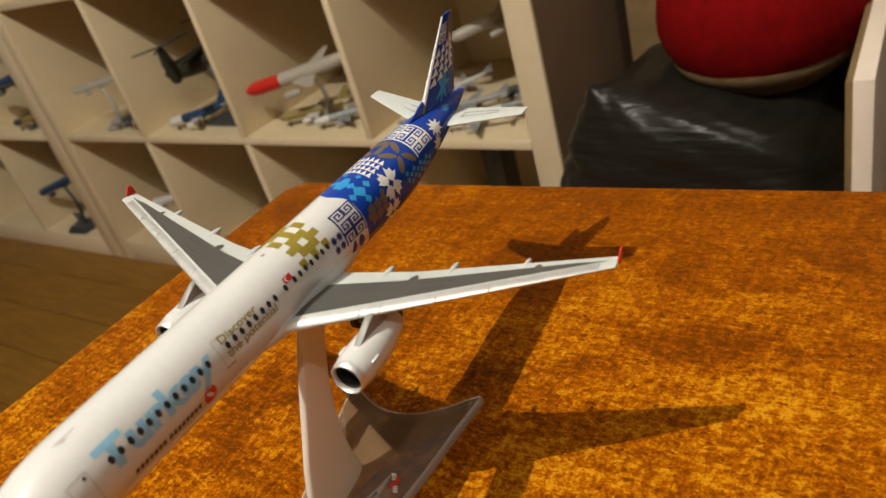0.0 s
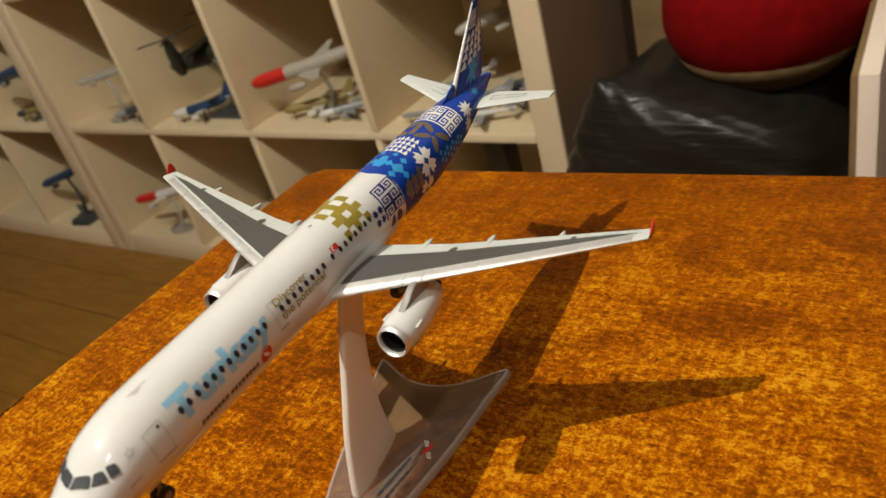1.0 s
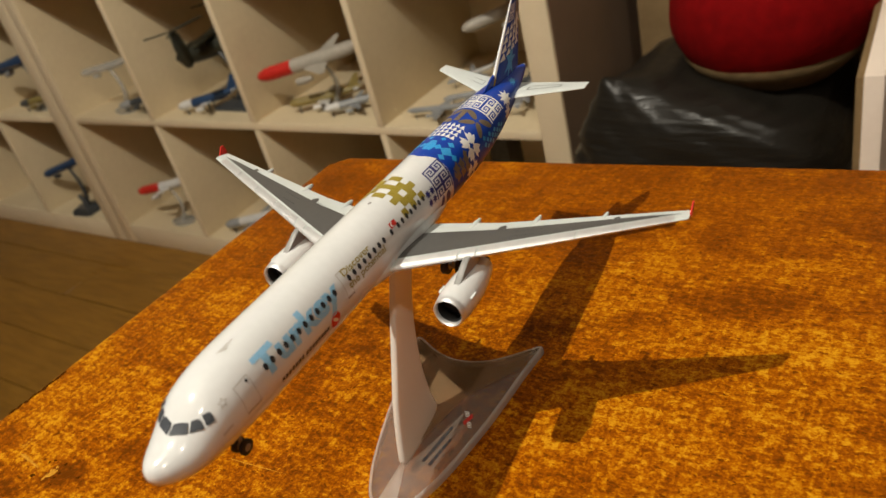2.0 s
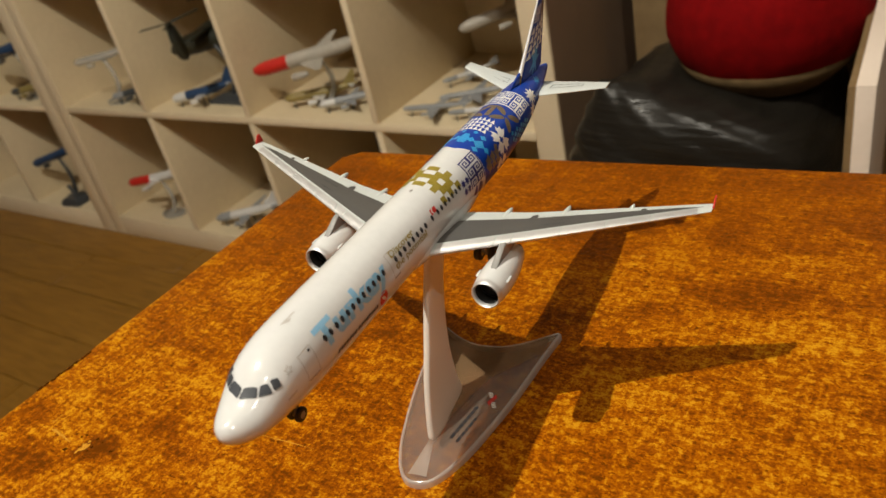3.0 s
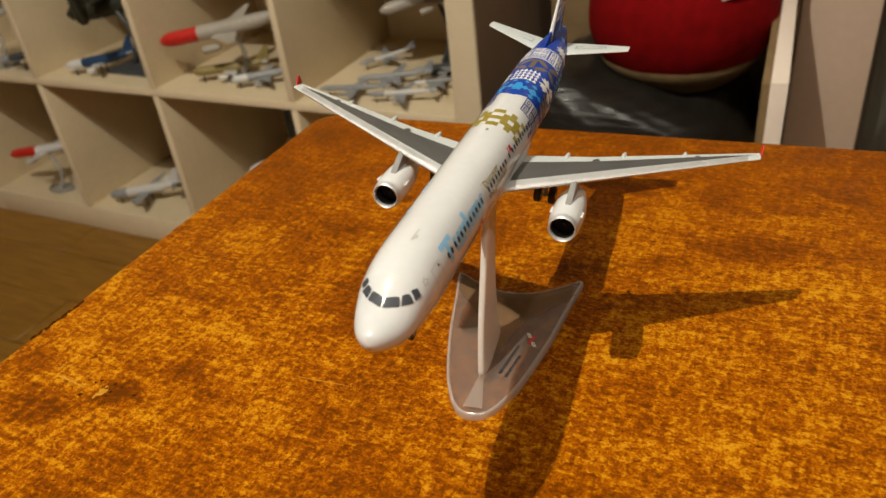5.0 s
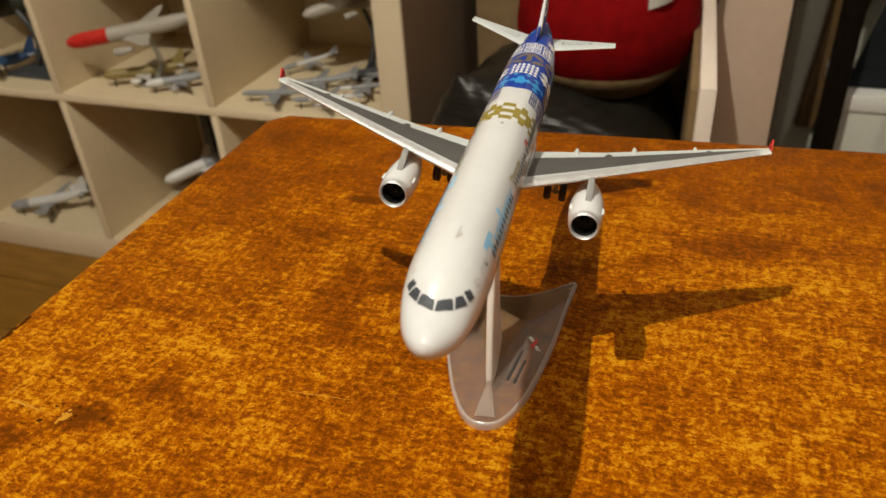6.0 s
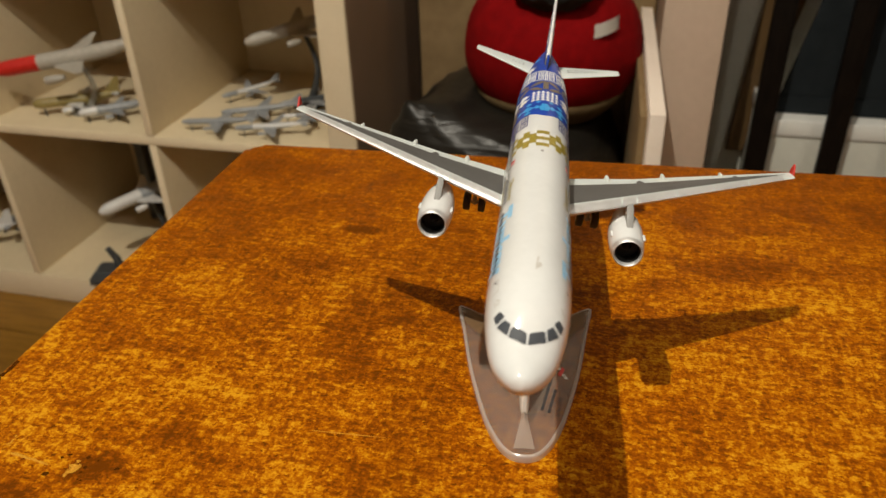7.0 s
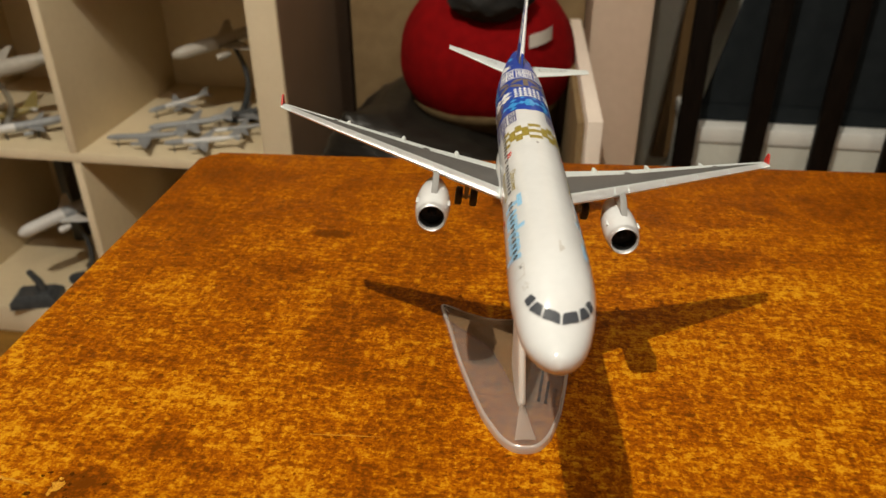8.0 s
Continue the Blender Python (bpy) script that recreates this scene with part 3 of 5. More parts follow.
def wing_body(side):
    bm = bmesh.new()
    rings = []
    for x in (1.2, 2.0, 3.0, 4.2, 5.4, 6.4, 8.0, 10, 12, 14, 16, 16.7, 17.0):
        s = 1.0
        up = [wing_point(x, c, True, 0, side) for c in CHORDS]
        lo = [wing_point(x, c, False, 0.02, side) for c in CHORDS[-1:0:-1]]
        rings.append(up + lo)
    return loft(bm, rings)


def wing_patch(side, outline_rows, lift=0.012):
    """Rows of (x, c0, c1) on the upper skin."""
    bm = bmesh.new()
    rows = []
    for x, c0, c1 in outline_rows:
        rows.append([bm.verts.new(wing_point(x, c0 + (c1 - c0) * k / 6, True, lift, side)) for k in range(7)])
    for a, b in zip(rows, rows[1:]):
        for k in range(6):
            bm.faces.new((a[k], a[k + 1], b[k + 1], b[k]))
    return bm


def slat(side, x0, x1):
    bm = bmesh.new()
    rows = []
    for i in range(5):
        x = x0 + (x1 - x0) * i / 4
        w = 0.62 / (wing_station(x)[1] - wing_station(x)[0])
        up = [wing_point(x, c, True, 0.035, side) for c in (w, w * 0.7, w * 0.4, w * 0.18, w * 0.05, 0.0)]
        lo = [wing_point(x, c, False, 0.05, side) for c in (w * 0.05, w * 0.3, w * 0.6)]
        fr = [(p[0], p[1] - 0.03 * U, p[2]) for p in up[-1:]]
        rows.append(up[:-1] + fr + lo)
    loft(bm, rows)
    return bm


def spindle(side, x, c0, length, r):
    """A flap track fairing under the trailing edge."""
    bm = bmesh.new()
    le, te, z, t = wing_station(x)
    y0 = le + c0 * (te - le)
    rings = []
    for k in range(9):
        u = k / 8
        rr = r * math.sin(math.pi * (0.06 + 0.88 * u)) ** 0.7
        zz = z - 0.22 - 0.1 * u + 0.28 * max(0, u - 0.55)
        rings.append([((side * x + rr * math.cos(a)) * U, (y0 + u * length) * U, (zz + 1.25 * rr * math.sin(a)) * U) for a in [2 * math.pi * j / 12 for j in range(12)]])
    return loft(bm, rings)


def flat_wing(root_le, tip_le, tip_te, root_te, z0, z1, x0, x1, t, side):
    bm = bmesh.new()
    rings = []
    for k in range(6):
        u = k / 5
        x, le, te, z = x0 + (x1 - x0) * u, root_le + (tip_le - root_le) * u, root_te + (tip_te - root_te) * u, z0 + (z1 - z0) * u
        ch = te - le
        up = [(side * x * U, (le + c * ch) * U, (z + naca(c, t) * ch) * U) for c in CHORDS]
        lo = [(side * x * U, (le + c * ch) * U, (z - naca(c, t) * ch - 0.01) * U) for c in CHORDS[-1:0:-1]]
        rings.append(up + lo)
    return loft(bm, rings)


FIN = dict(root_le=37.3, tip_le=42.9, tip_te=44.45, root_te=43.3, z0=1.7, z1=7.35)


def fin_point(c, u, side, lift):
    le = FIN["root_le"] + (FIN["tip_le"] - FIN["root_le"]) * u
    te = FIN["root_te"] + (FIN["tip_te"] - FIN["root_te"]) * u
    ch = te - le
    return (side * (naca(c, 0.10) * ch + lift) * U, (le + c * ch) * U, (FIN["z0"] + (FIN["z1"] - FIN["z0"]) * u) * U)


def fin_print(polys, side, lift=0.012):
    bm = bmesh.new()
    for poly in polys:
        bm.faces.new([bm.verts.new((p[0], p[1], 0)) for p in poly])
    for k in range(1, 10):
        bmesh.ops.bisect_plane(bm, geom=bm.verts[:] + bm.edges[:] + bm.faces[:], plane_co=(k / 10, 0, 0), plane_no=(1, 0, 0), dist=1e-6)
    for v in bm.verts:
        v.co = fin_point(v.co.x, v.co.y, side, lift)
    return bm


def wheel(parent, x, y, z, r, w):
    bm = lathe(bmesh.new(), [(-w / 2, r * 0.55), (-w / 2, r * 0.85), (-w / 3, r), (w / 3, r), (w / 2, r * 0.85), (w / 2, r * 0.55)], "x", 20)
    part("tyre", scaled(bm), RUBBER, parent, "black rubber tyre", m=Matrix.Translation((x * U, y * U, z * U)))
    bm = lathe(bmesh.new(), [(-w * 0.54, r * 0.2), (-w * 0.5, r * 0.5), (w * 0.5, r * 0.5), (w * 0.54, r * 0.2)], "x", 16)
    part("hub", scaled(bm), PYLONGREY, parent, "grey wheel hub", m=Matrix.Translation((x * U, y * U, z * U)))


def scaled(bm, s=U):
    bmesh.ops.scale(bm, vec=(s, s, s), verts=bm.verts[:])
    return bm


def build_airliner():
    p = thing("model_airliner", TILT @ pose(0.0823, -0.0444, 0.0794, -1.05, 7.32, 6.54), "glossy white airliner model with blue patterned tail, banked on stand", "model plane")
    part("fuselage_front", fuselage(0, 25.5, 40, True, False), WHITE, p, "glossy white front fuselage", angle=60)
    part("fuselage_rear", fuselage(25.5, 44.4, 26, False, True), BLUE, p, "royal blue rear fuselage", angle=60)
    bm = lathe(bmesh.new(), [(44.3, 0.24), (44.62, 0.2), (44.62, 0.12), (44.5, 0.1)], "y", 16, (0, 0, 1.16))
    part("exhaust_pipe", scaled(bm), PYLONGREY, p)
    # belly fairing between the wings
    bm = bmesh.new()
    rings = []
    for k in range(13):
        y = 15.2 + 11.0 * k / 12
        g = math.sin(math.pi * k / 12) ** 0.6
        rings.append([((2.0 * math.sin(a) * (0.75 + 0.3 * g)) * U, y * U, (-0.9 - (0.6 + 0.95 * g) * math.cos(a)) * U) for a in [math.pi * 2 * j / 24 for j in range(24)]])
    part("belly_fairing", loft(bm, rings), WHITE, p)
    for side in (1, -1):
        cock = [[(1.62, 3.3), (1.91, 29.5), (2.25, 23.5), (2.03, 3.1)], [(2.02, 34), (2.43, 50.5), (2.58, 37), (2.36, 28)], [(2.59, 52), (2.93, 57), (3.02, 45), (2.74, 38)]]
        for corner in cock:
            part("cockpit_window", cockpit_pane(corner, side), SLATE, p, "slate grey printed cockpit window")
        # wings
        w = part("wing", wing_body(side), WINGWHITE, p, "pale grey wing with silver slats and a mid-grey panel", angle=50)
        rows = [(x, 0.80 / (wing_station(x)[1] - wing_station(x)[0]), 0.70 if x < 16 else 0.62) for x in (2.0, 3, 4, 5, 6, 7, 8, 9, 10, 11, 12, 13, 14, 15, 16, 16.5)]
        part("wing_panel", wing_patch(side, rows), WINGGREY, w, "mid-grey painted wing panel")
        for xa, wd in ((6.75, 0.45), (13.1, 0.3)):
            part("flap_gap", wing_patch(side, [(xa - wd / 2, 0.70, 0.80), (xa, 0.70, 0.86), (xa + wd / 2, 0.70, 0.78)], 0.02), WINGGREY, w)
        part("panel_line", wing_patch(side, [(x, 0.70, 0.705) for x in (2.2, 5, 8, 11, 14, 16)], 0.018), INK, w)
        for xa, xb in ((2.15, 5.3), (6.35, 8.85), (8.93, 11.3), (11.38, 13.7), (13.78, 16.2)):
            part("slat", slat(side, xa, xb), SILVER, w, "bright silver slat")
        part("slat", slat(side, 5.42, 6.25), SILVER, w, "bright silver slat")
        for xa, c0, ln, r in ((4.7, 0.62, 2.4, 0.26), (8.4, 0.54, 2.3, 0.24), (12.3, 0.46, 1.85, 0.21)):
            part("flap_fairing", spindle(side, xa, c0, ln, r), WINGWHITE, w)
        bm = bmesh.new()
        le, te, z, t = wing_station(17.0)
        fence = [(le + 0.45, z + 0.02), (te - 0.40, z + 0.56), (te - 0.14, z + 0.58), (te + 0.06, z + 0.05), (te - 0.1, z - 0.3), (te - 0.35, z - 0.32)]
        rings = [[(side * (16.97 + dx + 0.06 * (q[1] - z)) * U, q[0] * U, q[1] * U) for q in fence] for dx in (0, 0.10)]
        part("wingtip_fence", loft(bm, rings), RED, w, "small red wingtip fence")
        # printed lines on the panel
        lines = [[(x, c, c + 0.012) for x in (x0, x1)] for x0, x1, c in ((7.6, 8.9, 0.36), (7.7, 9.2, 0.55))]
        for ln in lines:
            part("stencil_mark", wing_patch(side, ln, 0.02), INK, w)
        # engine
        ex, ez = side * 5.9, -2.47
        e = part("engine", scaled(lathe(bmesh.new(), [(16.55, 0.78), (16.6, 0.94), (17.0, 1.02), (17.8, 1.07), (18.8, 1.06), (19.8, 0.95), (20.8, 0.74), (21.3, 0.60), (21.3, 0.53), (20.9, 0.50)], "y", 40, (ex, 0, ez), cap=False)), WHITE, p, "white engine nacelle", angle=35)
        part("inlet_lip", scaled(lathe(bmesh.new(), [(16.54, 0.755), (16.42, 0.76), (16.31, 0.785), (16.24, 0.84), (16.30, 0.905), (16.62, 0.96), (16.66, 0.92)], "y", 40, (ex, 0, ez), cap=False)), SILVER, e, "polished silver inlet lip")
        part("inlet_duct", scaled(lathe(bmesh.new(), [(16.52, 0.752), (16.8, 0.735), (17.22, 0.72), (17.22, 0.75), (16.56, 0.77)], "y", 40, (ex, 0, ez), cap=False)), FANDARK, e, "dark inlet duct")
        bm = lathe(bmesh.new(), [(17.25, 0.73), (17.22, 0.3), (17.0, 0.16), (16.92, 0.02)], "y", 32, (ex, 0, ez))
        part("fan", scaled(bm), FANDARK, e, "dark engine fan")
        bm = lathe(bmesh.new(), [(20.9, 0.46), (21.5, 0.40), (21.9, 0.2), (22.0, 0.05)], "y", 20, (ex, 0, ez))
        part("exhaust_cone", scaled(bm), FANDARK, e)
        for a in (25, 155):
            c, s = math.cos(radians(a)), math.sin(radians(a))
            bm = bmesh.new()
            box(bm, -0.05, 0.14, 17.35, 18.0, -0.07, 0.07, 0.04, 1)
            bmesh.ops.rotate(bm, verts=bm.verts[:], cent=(0, 0, 0), matrix=Matrix.Rotation(-radians(a), 3, "Y"))
            bmesh.ops.translate(bm, verts=bm.verts[:], vec=(ex + 1.03 * c, 0, ez + 1.03 * s))
            part("strake", scaled(bm), WHITE, e)
        bm = bmesh.new()
        prof = [(17.5, ez + 1.00), (18.2, ez + 1.30), (18.9, -0.72), (19.5, -0.58), (21.5, -0.8), (21.2, -1.4), (20.2, ez + 0.84), (18.6, ez + 0.94)]
        loft(bm, [[((ex + dx) * U, a * U, b * U) for a, b in prof] for dx in (-0.2, 0.2)])
        bmesh.ops.bevel(bm, geom=bm.edges[:], offset=0.06 * U, segments=1, affect="EDGES")
        part("pylon", bm, PYLONGREY, e, "grey engine pylon")
        # main gear
        g = part("main_gear", scaled(lathe(bmesh.new(), [(-3.3, 0.14), (-0.9, 0.16)], "z", 12, (side * 3.75, 21.6, 0))), PYLONGREY, p, "main landing gear with a pair of black wheels")
        for dx in (-0.5, 0.5):
            wheel(g, side * 3.75 + dx, 21.6, -3.15, 0.62, 0.46)
        bm = scaled(box(bmesh.new(), side * 3.75 - 0.5, side * 3.75 + 0.5, 21.5, 21.7, -3.25, -3.05, 0.03, 1))
        part("axle", bm, PYLONGREY, g)
        # tailplane
        rise = 0.25 if side > 0 else 1.0
        h = part("tailplane", flat_wing(38.4, 41.0, 42.35, 42.0, 0.72, 0.72 + rise, 0.6, 6.25 if side > 0 else 6.05, 0.09, side), WINGWHITE, p, "pale grey tailplane", angle=50)
        bm = bmesh.new()

        def tail_strip(q0, q1, wd=0.05):
            (xa, ya, za), (xb, yb, zb) = q0, q1
            d = Vector((xb - xa, yb - ya, 0)).normalized()
            n = Vector((-d.y, d.x, 0)) * wd / 2
            return [bm.verts.new((side * (a + s * n.x) * U, (b + s * n.y) * U, c * U)) for a, b, c, s in ((xa, ya, za, 1), (xa, ya, za, -1), (xb, yb, zb, -1), (xb, yb, zb, 1))]

        def htop(x, y):
            u = (x - 0.6) / 5.65
            le, te = 38.4 + 2.6 * u, 42.0 + 0.35 * u
            return 0.72 + rise * u + naca((y - le) / (te - le), 0.09) * (te - le) + 0.014
        quad = [(1.9, 40.1), (4.3, 41.05), (4.3, 41.5), (1.9, 40.95)]
        for a, b in zip(quad, quad[1:] + quad[:1]):
            bm.faces.new(tail_strip((*a, htop(*a)), (*b, htop(*b))))
        part("panel_outline", bm, INK, h)
    # fin with its dorsal fillet
    bm = bmesh.new()
    rings = []
    for k in range(8):
        u = k / 7
        rings.append([fin_point(c, u, 1, 0) for c in CHORDS] + [fin_point(c, u, -1, 0) for c in CHORDS[-1:0:-1]])
    fin = part("fin", loft(bm, rings), BLUE, p, "royal blue fin with white, gold and bronze print", angle=50)
    bm = bmesh.new()
    loft(bm, [[(s * a * U, y * U, z * U) for s, a, z in ((1, w, 1.7), (1, w * 0.5, zz - 0.05), (0, 0, zz), (-1, w * 0.5, zz - 0.05), (-1, w, 1.7))] for y, w, zz in ((35.6, 0.04, 2.02), (36.6, 0.1, 2.22), (37.4, 0.16, 2.55), (38.2, 0.2, 2.75))])
    part("dorsal_fillet", bm, BLUE, fin)
    bm = bmesh.new()
    rows = []
    for k in range(10):
        u = 0.13 + 0.86 * k / 9
        rows.append([bm.verts.new(fin_point(c, u, s, 0.014)) for s, c in ((-1, 0.05), (-1, 0.02), (-1, 0.006), (1, 0.0), (1, 0.006), (1, 0.02), (1, 0.05))])
    for a, b in zip(rows, rows[1:]):
        for i in range(6):
            bm.faces.new((a[i], a[i + 1], b[i + 1], b[i]))
    part("leading_edge_strip", bm, PRINTWHITE, fin, "white leading edge strip")
    bm = bmesh.new()
    rows = []
    for k in range(4):
        u = 0.05 + 0.09 * k / 3
        rows.append([bm.verts.new(fin_point(c, u, s, 0.016)) for s, c in ((-1, 0.06), (-1, 0.02), (1, 0.0), (1, 0.02), (1, 0.06))])
    for a, b in zip(rows, rows[1:]):
        for i in range(4):
            bm.faces.new((a[i], a[i + 1], b[i + 1], b[i]))
    part("gold_strip", bm, GOLD, fin, "gold foot of the leading edge")
    for side in (1, -1):
        tri = []
        for i in range(4):
            for j in range(4):
                c, u = 0.06 + 0.225 * i, 0.28 + 0.096 * j + 0.02 * i
                tri.append([(c, u), (c + 0.11, u + 0.094), (c + 0.222, u)])
        part("triangle_print", fin_print(tri, side), PRINTWHITE, fin, "white triangles")
        key = []
        for y, a, b, c in [(q[0][0], q[0][1], q[2][0], q[2][1]) for q in meander(0, 1, 0, 1, 2, 1)]:
            key.append([(0.08 + 0.02 + 0.5 * a * 0.9, 0.70 + 0.20 * y), (0.10 + 0.5 * a * 0.9, 0.70 + 0.20 * b), (0.10 + 0.5 * c * 0.9, 0.70 + 0.20 * b), (0.10 + 0.5 * c * 0.9, 0.70 + 0.20 * y)])
        part("key_print", fin_print(key, side), PRINTWHITE, fin, "white key pattern")
        part("bronze_print", fin_print([[(0.72, 0.55), (0.98, 0.55), (0.98, 0.97), (0.6, 0.97), (0.6, 0.72)]], side, 0.008), BRONZE, fin, "bronze patch")
        part("petal_print", fin_print(ellipse(0.78, 0.66, 0.07, 0.10, 0.25) + ellipse(0.80, 0.49, 0.06, 0.08, -0.3), side, 0.016), PRINTWHITE, fin)
        part("flame_print", fin_print(starshape(0.55, 0.20, 0.26, 0.10, 7), side), CYAN, fin, "sky blue flame print")
    # printed livery, both sides
    for side in (1, -1):
        part("white_ground", wrap([[(25.45, 0.0), (25.6, arc(10)), (25.98, arc(31)), (26.04, arc(60)), (26.06, arc(95)), (26.3, arc(126)), (25.45, arc(126))]], side, 0.006), WHITE, p)
        part("key_print", wrap(meander(23.8, 25.98, arc(31), arc(90), 2, 3), side), INDIGO, p, "indigo key pattern print")
        for piece in gold_motif():
            part("gold_square", wrap([piece], side), GOLD, p, "mustard gold square")
        part("small_star_print", wrap(sum([starshape(22.93 + 0.56 * i, arc(65 + 16 * j), 0.31, 0.16, 8) for i in (0, 1) for j in (0, 1)], []), side), INDIGO, p)
        part("petal_print", wrap(ellipse(24.45, arc(114), 0.26, 0.86, 0.12) + ellipse(25.3, arc(103), 0.30, 0.48, -0.35), side, 0.014), INDIGO, p, "dark indigo leaf print")
        cy = [[(26.66, arc(34)), (27.16, arc(21)), (27.72, arc(36)), (27.22, arc(49))]] + [diamond(yy, arc(aa), 0.30, 0.29) for yy, aa in ((28.08, 33), (27.30, 54), (26.40, 35))]
        cy += [diamond(27.2, arc(16), 0.36, 0.28), [(26.5, 0.0), (26.5, arc(8)), (27.1, arc(12)), (27.9, arc(5)), (27.9, 0.0)], diamond(28.3, arc(13), 0.24, 0.2)]
        part("diamond_print", wrap(cy, side), CYAN, p, "sky blue diamonds")
        part("tulip_print", wrap(tulip(29.75, arc(62), 1.02), side, 0.014), PRINTWHITE, p, "white tulip rosette")
        part("tulip_print", wrap(tulip(29.2, arc(114), 0.95), side, 0.014), PRINTWHITE, p, "white tulip rosette")
        part("triangle_print", wrap(tri_ladder(28.65, 30.85, 0.0, arc(30), 4, 3), side), PRINTWHITE, p, "white triangles")
        part("bronze_mosaic", wrap(sum([starshape(27.0 + 0.72 * i, arc(72 + 15 * j), 0.46, 0.27, 4, 0.4) for i in (0, 1, 2) for j in (0, 1)], []) + [diamond(28.6, arc(62), 0.3, 0.24), diamond(26.6, arc(80), 0.2, 0.3)], side), BRONZE, p)
        pet = ellipse(31.45, arc(22), 0.27, 0.66, -0.75) + ellipse(32.65, arc(19), 0.27, 0.66, 0.75) + ellipse(32.75, arc(53), 0.27, 0.66, -0.75) + ellipse(31.6, arc(52), 0.27, 0.66, 0.75)
        part("bronze_petals", wrap(pet + [rect(31.2, 33.1, 0, 6)], side), BRONZE, p, "bronze petal print")
        part("mosaic_print", wrap([diamond(31.6 + 0.46 * i, arc(72 + 7 * j + 1.5 * i), 0.24, 0.2) for i in range(8) for j in range(4) if (i + j) % 2 == 0], side), CYAN, p)
        part("key_print", wrap(meander(33.4, 35.95, 0.02, arc(66), 2, 3), side, 0.013), PRINTWHITE, p, "white key pattern print")
        part("flame_print", wrap(starshape(37.2, arc(55), 0.95, 0.50, 9), side), PRINTWHITE, p, "white flame print")
        part("flame_print", wrap(starshape(36.6, arc(90), 0.8, 0.38, 8), side), PRINTWHITE, p)
        part("flame_print", wrap(starshape(40.0, arc(42), 0.7, 0.3, 8), side), CYAN, p)
        # words and marks
        part("country_lettering", lettering("Turkey", 5.85, 12.55, 41, 76, side, bold=0.045), PALE, p, "pale blue lettering")
        part("panel_mark", wrap([rect(2.9, 3.5, 84, 88)], side), FAINT, p)
        part("panel_mark", wrap([rect(4.4, 5.4, 92, 94)], side), FAINT, p)
        part("slogan_lettering", lettering("Discover", 13.35, 16.1, 46, 57, side, bold=0.012), GOLD, p)
        part("slogan_lettering", lettering("the potential", 13.35, 17.2, 67, 78.5, side, bold=0.012), GOLD, p)
        part("door_outline", wrap(frame_lines(12.95, 13.6, 45, 87, 0.045), side), FAINT, p)
        part("door_sill", wrap([rect(12.95, 13.6, 86.5, 88.5)], side, 0.016), PYLONGREY, p)
        part("door_outline", wrap(frame_lines(4.35, 5.3, 50, 93, 0.045), side), FAINT, p)
        part("door_sill", wrap([rect(4.4, 5.3, 92.5, 94)], side, 0.016), PYLONGREY, p)
        y = 6.85
        for word in (7, 8):
            for k in range(word):
                part("airline_bar", wrap([[(y, arc(103)), (y + 0.06, arc(96)), (y + 0.25, arc(96)), (y + 0.19, arc(103))]], side), INK, p)
                y += 0.268
            y += 0.12
        part("emblem", wrap(ellipse(11.6, arc(98), 0.42, 0.45), side), RED, p, "round red emblem")
        part("emblem_mark", wrap(ellipse(11.6, arc(98), 0.29, 0.10, 0.7), side, 0.018), PRINTWHITE, p)
        part("star_outline", wrap(starshape(3.65, arc(52), 0.27, 0.13, 5), side), FAINT, p)
        part("star_inside", wrap(starshape(3.65, arc(52), 0.17, 0.08, 5), side, 0.02), WHITE, p)
        part("flag", wrap([rect(18.45, 19.1, 50, 60)], side), RED, p, "small red flag")
        part("flag_emblem", wrap(ellipse(18.7, arc(55), 0.15, 0.15), side, 0.018), PRINTWHITE, p)
        part("flag_emblem", wrap(ellipse(18.76, arc(55), 0.11, 0.11), side, 0.022), RED, p)
        part("sensor", wrap(ellipse(5.1, arc(56), 0.08, 0.08), side), INK, p)
    part("beacon_mark", wrap([[(5.3, 0.02), (6.4, 0.08), (6.4, 0.16), (5.74, 0.15), (6.0, 0.22), (5.72, 0.33)]], 1, 0.014), FAINT, p)
    part("antenna", wrap(ellipse(19.2, 0.0, 0.16, 0.1), 1, 0.02), PYLONGREY, p)
    # cabin windows
    me = None
    spots = [6.30 + 0.536 * i for i in range(12)] + [13.62 + 0.54 * i for i in range(8)] + [18.3] + [19.1 + 0.533 * i for i in range(7)]
    for side in (1, -1):
        for y in spots:
            bm = bmesh.new()
            ring = ellipse(0, 0, 0.14, 0.19, 0, 12)[0]
            bm.faces.new([bm.verts.new((0.0, a * U, b * U)) for a, b in ring])
            c = skin(y, side * 63, 0.02)
            q = Matrix.Translation(c) @ Matrix.Rotation(radians(side * -26.0), 4, "Y")
            if me is None:
                ob = part("cabin_window", bm, INK, p, smooth=False)
                me = ob.data
            else:
                bm.free()
                ob = new("cabin_window", me)
                ob.parent = p
            ob.matrix_local = q
    # nose gear
    g = part("nose_gear", scaled(lathe(bmesh.new(), [(-3.6, 0.1), (-1.6, 0.12)], "z", 12, (0, 5.0, 0))), PYLONGREY, p, "nose gear with a pair of black wheels")
    for dx in (-0.26, 0.26):
        wheel(g, dx, 5.0, -3.5, 0.42, 0.26)
    bm = scaled(box(bmesh.new(), -0.42, -0.36, 4.2, 5.2, -2.5, -1.75, 0.02, 1))
    part("gear_door", bm, WHITE, g)
    bm = scaled(box(bmesh.new(), 0.36, 0.42, 4.2, 5.2, -2.5, -1.75, 0.02, 1))
    part("gear_door", bm, WHITE, g)
    return p


build_airliner()


